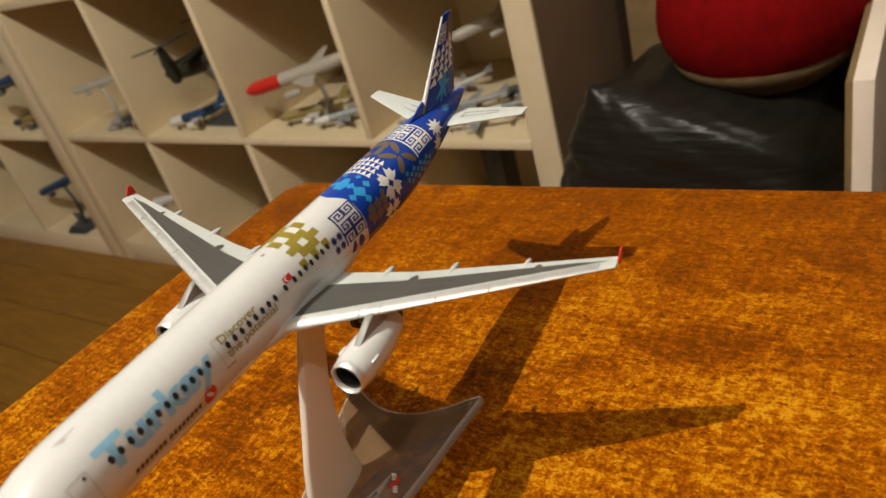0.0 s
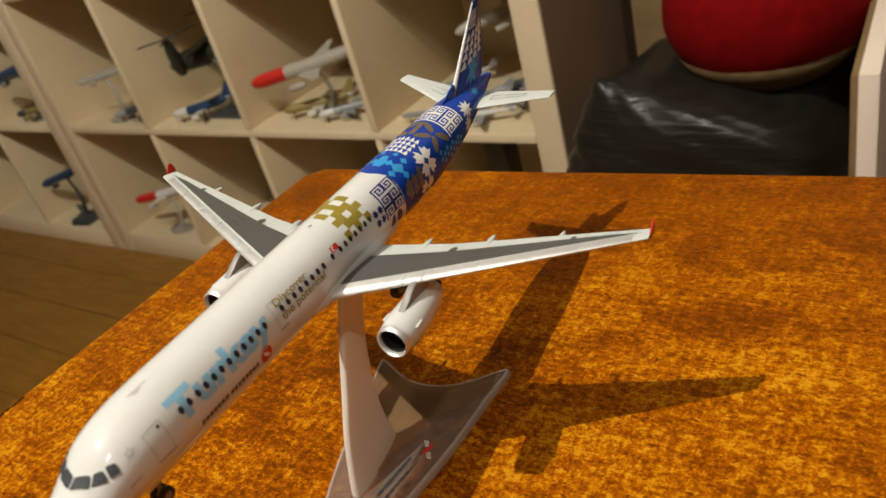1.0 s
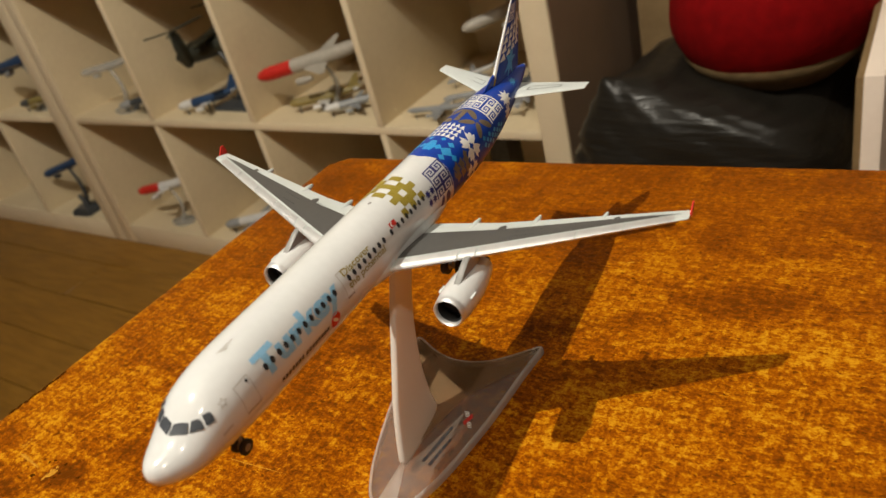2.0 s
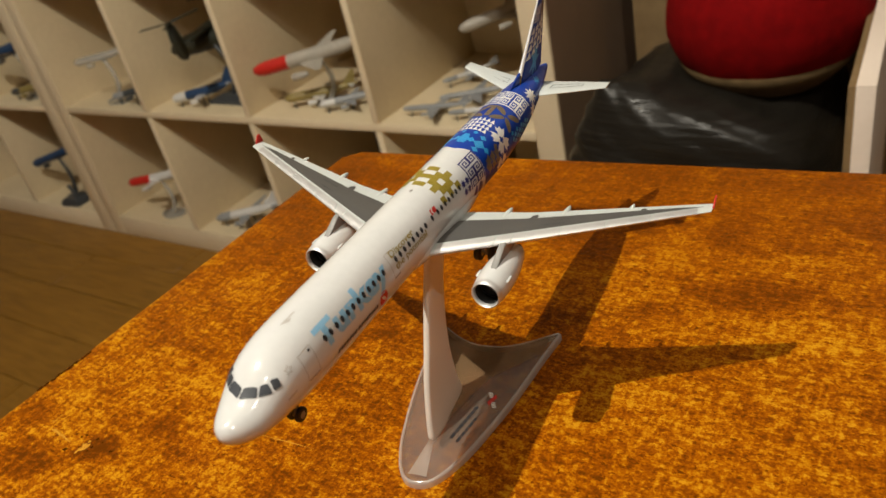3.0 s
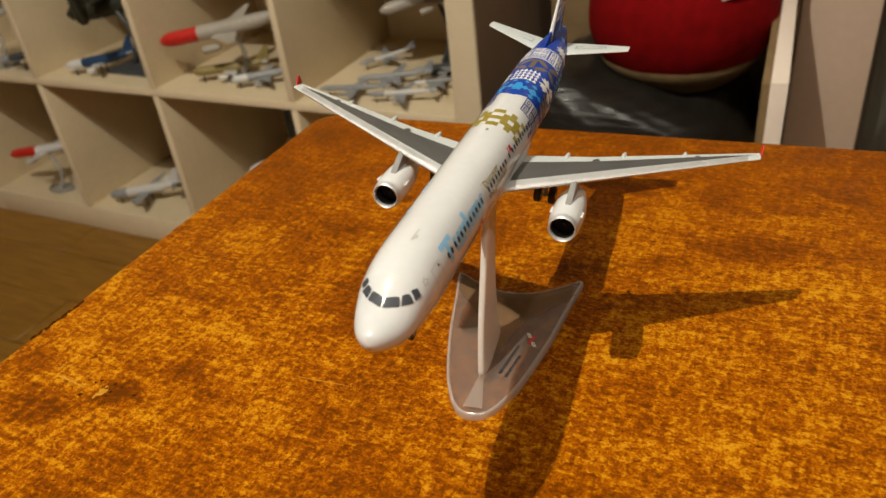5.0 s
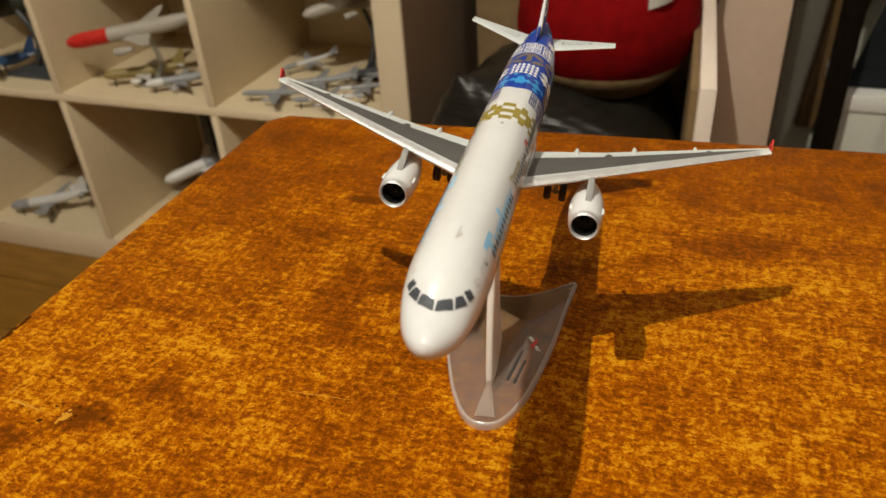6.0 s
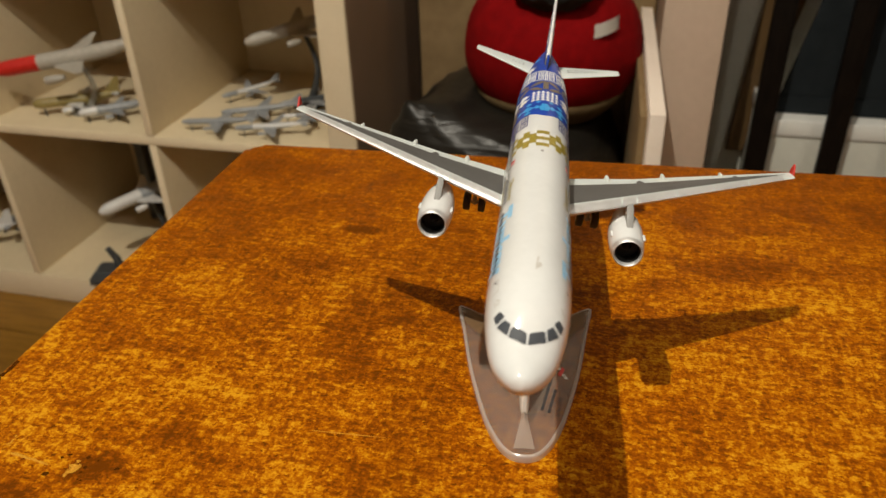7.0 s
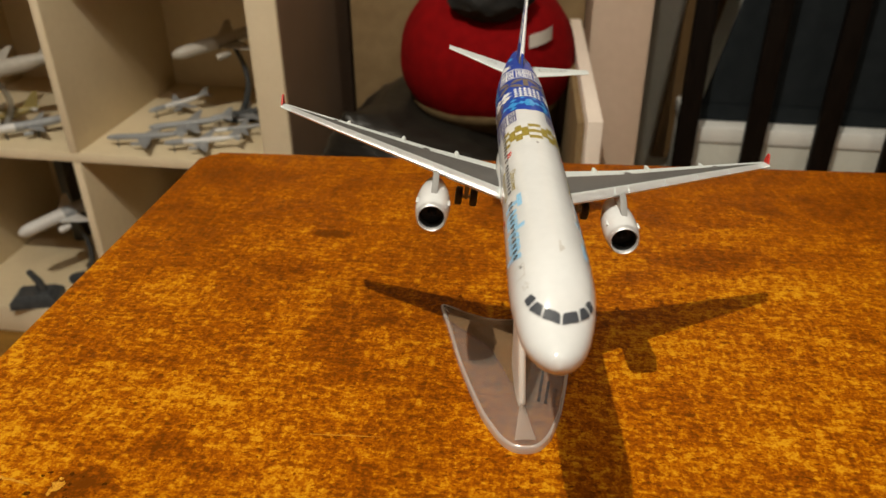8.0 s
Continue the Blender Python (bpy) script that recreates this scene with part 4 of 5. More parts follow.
# ---- its display stand ----
def smooth_outline(pts, n=8):
    """Closed Catmull-Rom curve through a few points; a point given three times stays a corner."""
    out = []
    k = len(pts)
    for i in range(k):
        p0, p1, p2, p3 = (Vector(pts[(i + j - 1) % k]) for j in range(4))
        if (p2 - p1).length < 1e-9:
            continue
        for s in range(n):
            t = s / n
            q = 0.5 * (2 * p1 + (p2 - p0) * t + (2 * p0 - 5 * p1 + 4 * p2 - p3) * t * t + (3 * p1 - p0 - 3 * p2 + p3) * t ** 3)
            out.append((q.x, q.y))
    return out


def build_stand():
    t = thing("display_stand", TILT @ pose(0.0750, 0.0108, 0.0, 0, 0, 9.0), "clear plastic display stand with a frosted curved arm", "display stand")
    mm = 0.001
    right = [(3.9, 0.9), (7.0, 3.8), (10.0, 9), (14, 19.5), (19.5, 42), (23.6, 66), (26.0, 78.2), (25.6, 80.4), (23.4, 80.2), (14.5, 74), (7, 70.5)]
    pts = [(0, 0)] + right + [(0, 69.6)] + [(-x, y) for x, y in reversed(right)]
    out = smooth_outline(pts, 8)

    def ring(inset, z):
        res = []
        n = len(out)
        for i in range(n):
            a, b = Vector(out[i - 1]), Vector(out[(i + 1) % n])
            d = (b - a).normalized()
            nrm = Vector((-d.y, d.x))
            q = Vector(out[i]) + nrm * inset
            res.append((q.x * mm, q.y * mm, z * mm))
        return res
    def crown(s, y):
        return 2.45 + (0.5 + 2.7 * min(1.0, max(0.0, (y - 2) / 15))) * (1 - (1 - s) ** 1.5)

    rear = [(0, 68.4), (7, 69.3), (14.5, 72.8), (23.4, 79.0), (60, 110)]
    ridge = [(0.0, 26.0), (2.4, 26.5), (5.2, 38.0), (8.6, 49.2), (16.5, 59.4), (24.4, 70.5)]

    def between(line, x):
        for (x0, y0), (x1, y1) in zip(line, line[1:]):
            if x <= x1:
                return y0 + (y1 - y0) * (x - x0) / (x1 - x0)
        return line[-1][1]

    def surface(x, y):
        """Height of the plate's upper side."""
        x = abs(x)
        s = max(0.0, 1 - x / (12.8 + (y - 19.5) * 0.244))
        if y > 52:
            lo, hi = 0.0, 0.999
            for _ in range(24):
                f = (lo + hi) / 2
                if (y - 52 * f) / (1 - f) < between(rear, x / (1 - f)):
                    lo = f
                else:
                    hi = f
            s = min(s, lo)
        return crown(s, y)

    edge = ring(1.2, 2.45)
    rings = []
    for k in range(25):
        f = abs(k - 12) / 12
        row = []
        for x, y, z in edge:
            yy = y + (min(max(y, 12 * mm), 52 * mm) - y) * f
            row.append((x * (1 - f), yy, 1.4 * mm if k < 12 else crown(f, 1000 * yy) * mm))
        rings.append(row)
    shell = loft(bmesh.new(), rings, cap=False)
    bmesh.ops.remove_doubles(shell, verts=shell.verts[:], dist=1e-6)
    part("base_plate", shell, BASECLEAR, t, "clear moulded base plate with a low centre ridge", angle=50)
    rim = bmesh.new()
    loft(rim, [ring(0.0, 0.0), ring(0.05, 1.9), ring(0.35, 2.5), ring(0.8, 2.7), ring(1.2, 2.46), ring(1.2, 0.0)], cap=False)
    part("rim", rim, RIMCLEAR, t, "clear raised rim")
    # curved arm, a blade that flares at its foot
    prof = [(4.6, 16.2, 40.0, 1.6), (6.2, 15.6, 42.0, 1.75), (7.0, 15.7, 42.1, 1.75), (9, 16.1, 41.6, 1.7), (14, 17.6, 40.7, 1.65), (20, 19.7, 40.4, 1.6), (26, 22.2, 40.6, 1.6), (33, 26.0, 41.8, 1.6), (41, 30.2, 44.0, 1.6), (50, 35.0, 47.6, 1.6), (60, 41.0, 54.0, 1.6), (66, 45.0, 58.0, 1.6)]
    rings = []
    for z, y0, y1, h in prof:
        r = []
        for k in range(28):
            a = 2 * math.pi * k / 28
            u = -math.cos(a)
            w = h * abs(math.sin(a)) ** 0.42 * (1 if math.sin(a) >= 0 else -1)
            r.append((w * mm, ((y0 + y1) / 2 + (y1 - y0) / 2 * u) * mm, z * mm))
        rings.append(r)
    # added wedge, shaped and tinted like the highlight on the plate's front
    glint = bmesh.new()
    crest = [glint.verts.new((0, (18.6 - 15.6 * k / 8) * mm, (crown(1.0, 18.6 - 15.6 * k / 8) + 1.5 * (1 - k / 8) ** 1.5 + 0.12) * mm)) for k in range(9)]
    for f in (1, -1):
        foot = []
        for k in range(9):
            y, x = 18.6 - 15.6 * k / 8, f * (0.3 + 3.0 * k / 8)
            w = max(2.5, 14 + (y - 19.5) * 0.35) - 1.2
            foot.append(glint.verts.new((x * mm, y * mm, (crown(max(0.0, 1 - abs(x) / w), y) + 0.05) * mm)))
        for k in range(8):
            q = [crest[k], foot[k], foot[k + 1], crest[k + 1]]
            glint.faces.new(q if f < 0 else q[::-1])
    part("front_glint", glint, GLINT, t, "pale wedge before the arm, standing in for a highlight", angle=60)
    part("arm", loft(bmesh.new(), rings), ARMFROST, t, "frosted white curved arm", angle=60)
    # cloudy hind part of the plate, bounded by two raised lines
    cloud = bmesh.new()
    grid = []
    for i in range(-24, 25):
        x = i * 0.96
        y0, y1 = between(ridge, abs(x)), between(rear, abs(x)) - 0.3
        grid.append([cloud.verts.new((x * mm, (y0 + (y1 - y0) * j / 16) * mm, (surface(x, y0 + (y1 - y0) * j / 16) + 0.35) * mm)) for j in range(17)])
    for p, q in zip(grid, grid[1:]):
        for j in range(16):
            cloud.faces.new((p[j], q[j], q[j + 1], p[j + 1]))
    part("hind_panel", cloud, CLOUDED, t, "cloudy olive-grey hind part of the plate", angle=60)
    for f in (1, -1):
        bm = tube(bmesh.new(), [(f * x * mm, y * mm, (surface(x, y) + 0.25) * mm) for x, y in ridge[1:]], [0.10 * mm] + [0.2 * mm] * 3 + [0.1 * mm], 8)
        part("moulded_ridge", bm, BASECLEAR, t, "thin raised ridge in the clear plate")
    # little label set on the plate
    lab = bmesh.new()
    a, b = Vector((7.9, 17.4)), Vector((14.0, 45.6))
    d = (b - a).normalized()
    n = Vector((d.y, -d.x))

    def height(q, lift):
        w = 14 + (q.y - 19.5) * 0.244 - 1.2
        return crown(min(1.0, max(0.0, 1 - abs(q.x) / w)), q.y) + lift
    quad = [a - n * 3.6, b - n * 3.6, b + n * 4.0, a + n * 4.0]
    for i in range(4):
        p0, p1 = quad[i], quad[(i + 1) % 4]
        e = (p1 - p0).normalized()
        m = Vector((-e.y, e.x)) * 0.12
        for k in range(8):
            s0, s1 = p0.lerp(p1, k / 8), p0.lerp(p1, (k + 1) / 8)
            lab.faces.new([lab.verts.new((q.x * mm, q.y * mm, height(q, 0.06) * mm)) for q in (s0 - m, s1 - m, s1 + m, s0 + m)])
    label = part("label_outline", lab, BASECLEAR, t, "thin raised outline of the label")

    def place(u, v):
        q = a + d * u + n * v
        return (q.x * mm, q.y * mm, height(q, 0.09) * mm)

    def bar(u0, u1, v0, v1, mat, name):
        bm = bmesh.new()
        bm.faces.new([bm.verts.new(place(u, v)) for u, v in ((u0, v0), (u1, v0), (u1, v1), (u0, v1))])
        part(name, bm, mat, label, smooth=False)
    for v0, words in ((-2.9, (2.9, 1.2, 2.6, 1.5, 2.2, 2.0, 1.6)), (-0.6, (2.4, 2.1, 1.4, 2.8, 1.6))):
        u0 = 0.8
        for wd in words:
            bar(u0, u0 + wd, v0, v0 + 0.9, INK, "text_bar")
            u0 += wd + 0.4
    cu = bpy.data.curves.new("scale_text", "FONT")
    cu.body = "Scale 1:200"
    ob = bpy.data.objects.new("scale_text", cu)
    scene.collection.objects.link(ob)
    me = bpy.data.meshes.new_from_object(ob.evaluated_get(bpy.context.evaluated_depsgraph_get()))
    bpy.data.objects.remove(ob)
    bm = bmesh.new()
    bm.from_mesh(me)
    x1 = max(v.co.x for v in bm.verts)
    for v in bm.verts:
        v.co = place(0.8 + 9.4 * v.co.x / x1, 3.1 - 1.5 * v.co.y / 0.73)
    part("scale_lettering", bm, INK, label, smooth=False)
    def tilted(c, e0, e1, mat, name):
        bm = bmesh.new()
        bm.faces.new([bm.verts.new(place(c[0] + i * e0[0] / 2 + j * e1[0] / 2, c[1] + i * e0[1] / 2 + j * e1[1] / 2)) for i, j in ((-1, -1), (1, -1), (1, 1), (-1, 1))])
        part(name, bm, mat, label, smooth=False)
    for f in (1, -1):
        for k in range(4):
            q = (1.0 + 0.52 * k) * f
            tilted((22.6 + 0.76 * q * 1.25, 0.1 - 0.65 * q * 1.25), (-0.32, 0.28), (0.61, 1.32), PRINTWHITE, "emblem_stripe")
    tilted((22.6, 0.1), (4.5, 0.72), (-1.0, 1.1), RED, "emblem_plane")
    return t


build_stand()


# ---- cube shelves along the wall ----
SHELF_Y0, SHELF_Y1 = 0.97, 1.36


def build_shelf(x_left, x_right, side_w, dividers, label):
    up = -FLOOR
    t = thing("cube_shelf", pose((x_left + x_right) / 2, SHELF_Y0, FLOOR), label, "shelf")
    cx = (x_left + x_right) / 2

    def put(name, x0, x1, z0, z1, y0=0.0, y1=SHELF_Y1 - SHELF_Y0, bevel=0.0015):
        panel = slab(name, x0 - cx, x1 - cx, y0, y1, z0 + up, z1 + up, SHELFWHITE, t, bevel)
        if name != "back_panel":
            slab("edge_strip", x0 - cx + 0.0012, x1 - cx - 0.0012, y0 - 0.0008, y0 - 0.0001, z0 + up + 0.0012, z1 + up - 0.0012, EDGELIT, panel, 0.0003, "paler edge strip, front brightness put into its colour")
        return panel
    top = 0.766
    put("side_panel", x_left, x_left + side_w, FLOOR, top)
    side = put("side_panel", x_right - side_w, x_right, FLOOR, top)
    # thin added skin, darkened to carry the shade of this side
    slab("outer_face", x_right - cx + 0.0001, x_right - cx + 0.0012, 0.002, SHELF_Y1 - SHELF_Y0, 0.002, top + up, SIDESHADE, side, 0, "taupe outer skin, the side's shade put into its colour")
    a, b = x_left + side_w, x_right - side_w
    put("bottom_board", a, b, FLOOR, -0.706)
    put("top_board", a, b, 0.714, top)
    levels = [-0.375, -0.012, 0.351]
    for z in levels:
        put("shelf_board", a, b, z, z + 0.018, 0.001)
    spans = [(-0.706, -0.375), (-0.357, -0.012), (0.006, 0.351), (0.369, 0.714)]
    for x in dividers:
        for z0, z1 in spans:
            put("divider", x - 0.008, x + 0.008, z0, z1, 0.0005)
    put("back_panel", a, b, -0.706, 0.714, SHELF_Y1 - SHELF_Y0 - 0.006, SHELF_Y1 - SHELF_Y0 - 0.001, 0)
    return t


build_shelf(-1.900, -0.356, 0.051, (-0.759, -1.124, -1.493), "white foil-covered cube shelf holding model aircraft")
build_shelf(-3.40, -1.902, 0.060, (-2.300, -2.660, -3.02), "white foil-covered cube shelf beside another, holding model aircraft")


# ---- small model aircraft on the shelves ----
def toy_airliner(name, nose, tail, label, body, front=None, wingmat=None, finmat=None, fat=0.058, share=0.25, support="arm", roll=0.0, span=0.40, standmat=None, foot_z=-0.357, category="model plane"):
    nose, tail = Vector(nose), Vector(tail)
    ax = (tail - nose).normalized()
    ln = (tail - nose).length
    sx = ax.cross(Vector((0, 0, 1))).normalized()
    up = sx.cross(ax)
    m = Matrix(((sx.x, ax.x, up.x, nose.x), (sx.y, ax.y, up.y, nose.y), (sx.z, ax.z, up.z, nose.z), (0, 0, 0, 1))) @ Matrix.Rotation(radians(roll), 4, "Y")
    t = thing(name, m, label, category)
    wingmat, finmat = wingmat or body, finmat or body
    r = ln * fat

    def rad(u):
        if u < 0.12:
            return r * max(0.03, math.sqrt(1 - (1 - u / 0.12) ** 2))
        if u > 0.68:
            return r * max(0.08, 1 - ((u - 0.68) / 0.32) ** 1.5)
        return r

    def tube_part(u0, u1, n, mat, nm):
        us = [u0 + (u1 - u0) * (i / n) for i in range(n + 1)]
        if u0 == 0:
            us = [0, 0.006, 0.02, 0.045, 0.08, 0.12] + [0.12 + (u1 - 0.12) * i / 4 for i in range(1, 5)]
        lift = lambda u: r * 0.55 * max(0, (u - 0.68) / 0.32)
        bm = loft(bmesh.new(), [[(rad(u) * math.cos(a), u * ln, rad(u) * math.sin(a) + lift(u)) for a in [2 * math.pi * k / 20 for k in range(20)]] for u in us])
        return part(nm, bm, mat, t)
    tube_part(0, share, 8, front or body, "nose_section")
    tube_part(share, 1.0, 10, body, "fuselage")

    def blade(pts_root, pts_tip, th, mat, nm):
        bm = bmesh.new()
        rings = []
        for u in (0, 0.5, 1):
            le = Vector(pts_root[0]).lerp(Vector(pts_tip[0]), u)
            te = Vector(pts_root[1]).lerp(Vector(pts_tip[1]), u)
            ch = (te - le).length
            nrm = Vector(th).normalized()
            w = ch * 0.055
            rings.append([tuple(le), *(tuple(le.lerp(te, c) + nrm * w * k) for c, k in ((0.15, 0.8), (0.4, 1.0), (0.75, 0.5))), tuple(te), *(tuple(le.lerp(te, c) - nrm * w * k) for c, k in ((0.75, 0.4), (0.4, 0.7), (0.15, 0.6)))])
        part(nm, loft(bm, rings), mat, t)
    for s in (1, -1):
        blade([(s * r * 0.6, ln * 0.36, -r * 0.5), (s * r * 0.6, ln * 0.56, -r * 0.5)], [(s * ln * span, ln * 0.57, r * 0.2), (s * ln * span, ln * 0.61, r * 0.2)], (0, 0, 1), wingmat, "wing")
        blade([(s * r * 0.2, ln * 0.86, r * 0.5), (s * r * 0.2, ln * 0.96, r * 0.5)], [(s * ln * 0.15, ln * 0.94, r * 0.7), (s * ln * 0.15, ln * 0.98, r * 0.7)], (0, 0, 1), wingmat, "tailplane")
        bm = lathe(bmesh.new(), [(ln * 0.33, r * 0.42), (ln * 0.345, r * 0.52), (ln * 0.40, r * 0.52), (ln * 0.45, r * 0.3)], "y", 14, (s * ln * 0.14, 0, -r * 1.15))
        part("engine", bm, wingmat, t)
    blade([(0, ln * 0.80, r * 0.8), (0, ln * 0.97, r * 0.8)], [(0, ln * 0.95, r * 3.6), (0, ln * 1.0, r * 3.6)], (1, 0, 0), finmat, "fin")
    mid = m @ Vector((0, ln * 0.5, -r * 0.9))
    if support == "gear":
        for u, s in ((0.12, 0), (0.5, 1), (0.5, -1)):
            foot = m.inverted() @ Vector((*(m @ Vector((s * r * 1.2, ln * u, 0))).xy, foot_z))
            bm = tube(bmesh.new(), [(s * r * 1.2, ln * u, -r * 0.3), tuple(foot)], r * 0.16, 8)
            part("landing_gear", bm, TOYDARK, t)
    if support == "arm":
        st = thing("model_stand", Matrix.Translation((mid.x, mid.y, foot_z)), "small plastic stand with a curved arm under a model plane", "display stand")
        mat = standmat or CLEARISH
        h = mid.z - foot_z
        bm = tube(bmesh.new(), [(0.01 * math.sin(math.pi * k / 8) * 2.5, 0.0, 0.004 + (h + 0.002) * k / 8) for k in range(9)], [0.007 - 0.003 * k / 8 for k in range(9)], 10)
        part("arm", bm, mat, st)
        bm = prism(bmesh.new(), [(0.042 * math.cos(2 * math.pi * k / 24), 0.027 * math.sin(2 * math.pi * k / 24)) for k in range(24)], 0.0, 0.005)
        part("base_plate", bm, mat, st)
    return t


U_ROW, L_ROW = -0.357, -0.706
for cx, cy, w in ((-0.653, 1.23, 0.024), (-1.005, 1.27, 0.011)):
    case = thing("black_case", pose(cx, cy, L_ROW), "slim black case standing upright on the shelf", "case")
    slab("case_body", -w, w, -0.03, 0.03, 0.0, 0.285, TOYDARK, case, 0.002)
    slab("case_lid", -w * 0.98, w * 0.98, -0.0295, 0.0295, 0.2865, 0.295, RUBBER, case, 0.002)
toy_airliner("toy_airliner", (-1.092, 1.0, -0.263), (-0.812, 1.115, -0.226), "white model airliner with a bright red nose", TOYSHADED, TOYRED, fat=0.050, share=0.29, roll=12, span=0.26)
toy_airliner("toy_airliner", (-1.04, 1.015, -0.332), (-0.896, 1.1, -0.33), "olive gold model airliner on its wheels", TOYGOLD, TOYGOLD, TOYWHITE, fat=0.06, support="gear")
toy_airliner("toy_airliner", (-0.927, 1.0, -0.336), (-0.813, 1.08, -0.333), "small pale grey model airliner on its wheels", TOYGREY, TOYWHITE, fat=0.06, support="gear")
toy_airliner("toy_airliner", (-1.409, 0.998, -0.335), (-1.25, 1.07, -0.318), "white and navy model airliner on its wheels", TOYBLUE, TOYWHITE, TOYWHITE, TOYBLUE, fat=0.065, support="gear")
toy_airliner("toy_airliner", (-1.759, 1.0, -0.243), (-1.582, 1.05, -0.225), "translucent pale model airliner", CLEARISH, CLEARISH, fat=0.055)
toy_airliner("toy_airliner", (-1.649, 0.995, -0.333), (-1.518, 1.06, -0.321), "dark grey model airliner on its wheels", TOYDARK, TOYGREY, fat=0.06, support="gear")
toy_airliner("toy_airliner", (-0.616, 1.11, -0.22), (-0.447, 1.24, -0.184), "white model airliner held on a dark stand", TOYSHADED, TOYSHADED, fat=0.054, standmat=TOYDARK, roll=10, span=0.32)
for k, (nx, ny, tx, ty, mat, fr) in enumerate(((-0.711, 1.005, -0.568, 1.03, TOYGREY, TOYGREY), (-0.66, 1.06, -0.518, 1.12, TOYGREY, TOYGREY), (-0.599, 0.995, -0.466, 1.03, TOYWHITE, TOYGREY), (-0.569, 1.12, -0.447, 1.20, TOYDARK, TOYGREY), (-0.538, 1.06, -0.436, 1.10, TOYGREY, TOYWHITE), (-0.701, 1.14, -0.62, 1.24, TOYWHITE, TOYGREY))):
    tagged(toy_airliner("toy_jet", (nx, ny, U_ROW + 0.018), (tx, ty, U_ROW + 0.022), "small grey model jet standing on its wheels", mat, fr, TOYGREY, TOYGREY, fat=0.038, support="gear"), group="jets on one shelf")
toy_airliner("toy_airliner", (-0.956, 1.01, -0.56), (-0.826, 1.16, -0.525), "white and grey model airliner on a stand", TOYGREY, TOYWHITE, TOYWHITE, fat=0.066, share=0.45, foot_z=L_ROW, standmat=TOYDARK)
toy_airliner("toy_airliner", (-1.431, 1.0, -0.68), (-1.242, 1.07, -0.655), "white and grey model airliner on its wheels", TOYWHITE, TOYGREY, TOYGREY, fat=0.06, support="gear", foot_z=L_ROW)
toy_airliner("toy_airliner", (-1.346, 1.1, -0.677), (-1.179, 1.17, -0.665), "pale model airliner on its wheels", TOYGREY, TOYWHITE, fat=0.06, support="gear", foot_z=L_ROW)
toy_airliner("toy_airliner", (-1.767, 1.0, -0.603), (-1.542, 1.05, -0.57), "white model airliner with a red front", TOYWHITE, TOYRED, TOYWHITE, TOYBLUE, fat=0.055, share=0.4, foot_z=L_ROW)
toy_airliner("toy_airliner", (-2.255, 1.0, -0.581), (-2.054, 1.06, -0.53), "navy blue model airliner on a dark stand", TOYBLUE, TOYBLUE, TOYDARK, fat=0.06, foot_z=L_ROW, standmat=TOYDARK)
toy_airliner("toy_airliner", (-2.208, 1.0, -0.23), (-1.985, 1.06, -0.189), "navy blue model airliner on a stand", TOYBLUE, TOYBLUE, TOYGREY, fat=0.07)
toy_airliner("toy_airliner", (-2.149, 0.995, -0.331), (-2.01, 1.05, -0.321), "olive gold model airliner on its wheels", TOYGOLD, TOYDARK, TOYGOLD, fat=0.07, support="gear")


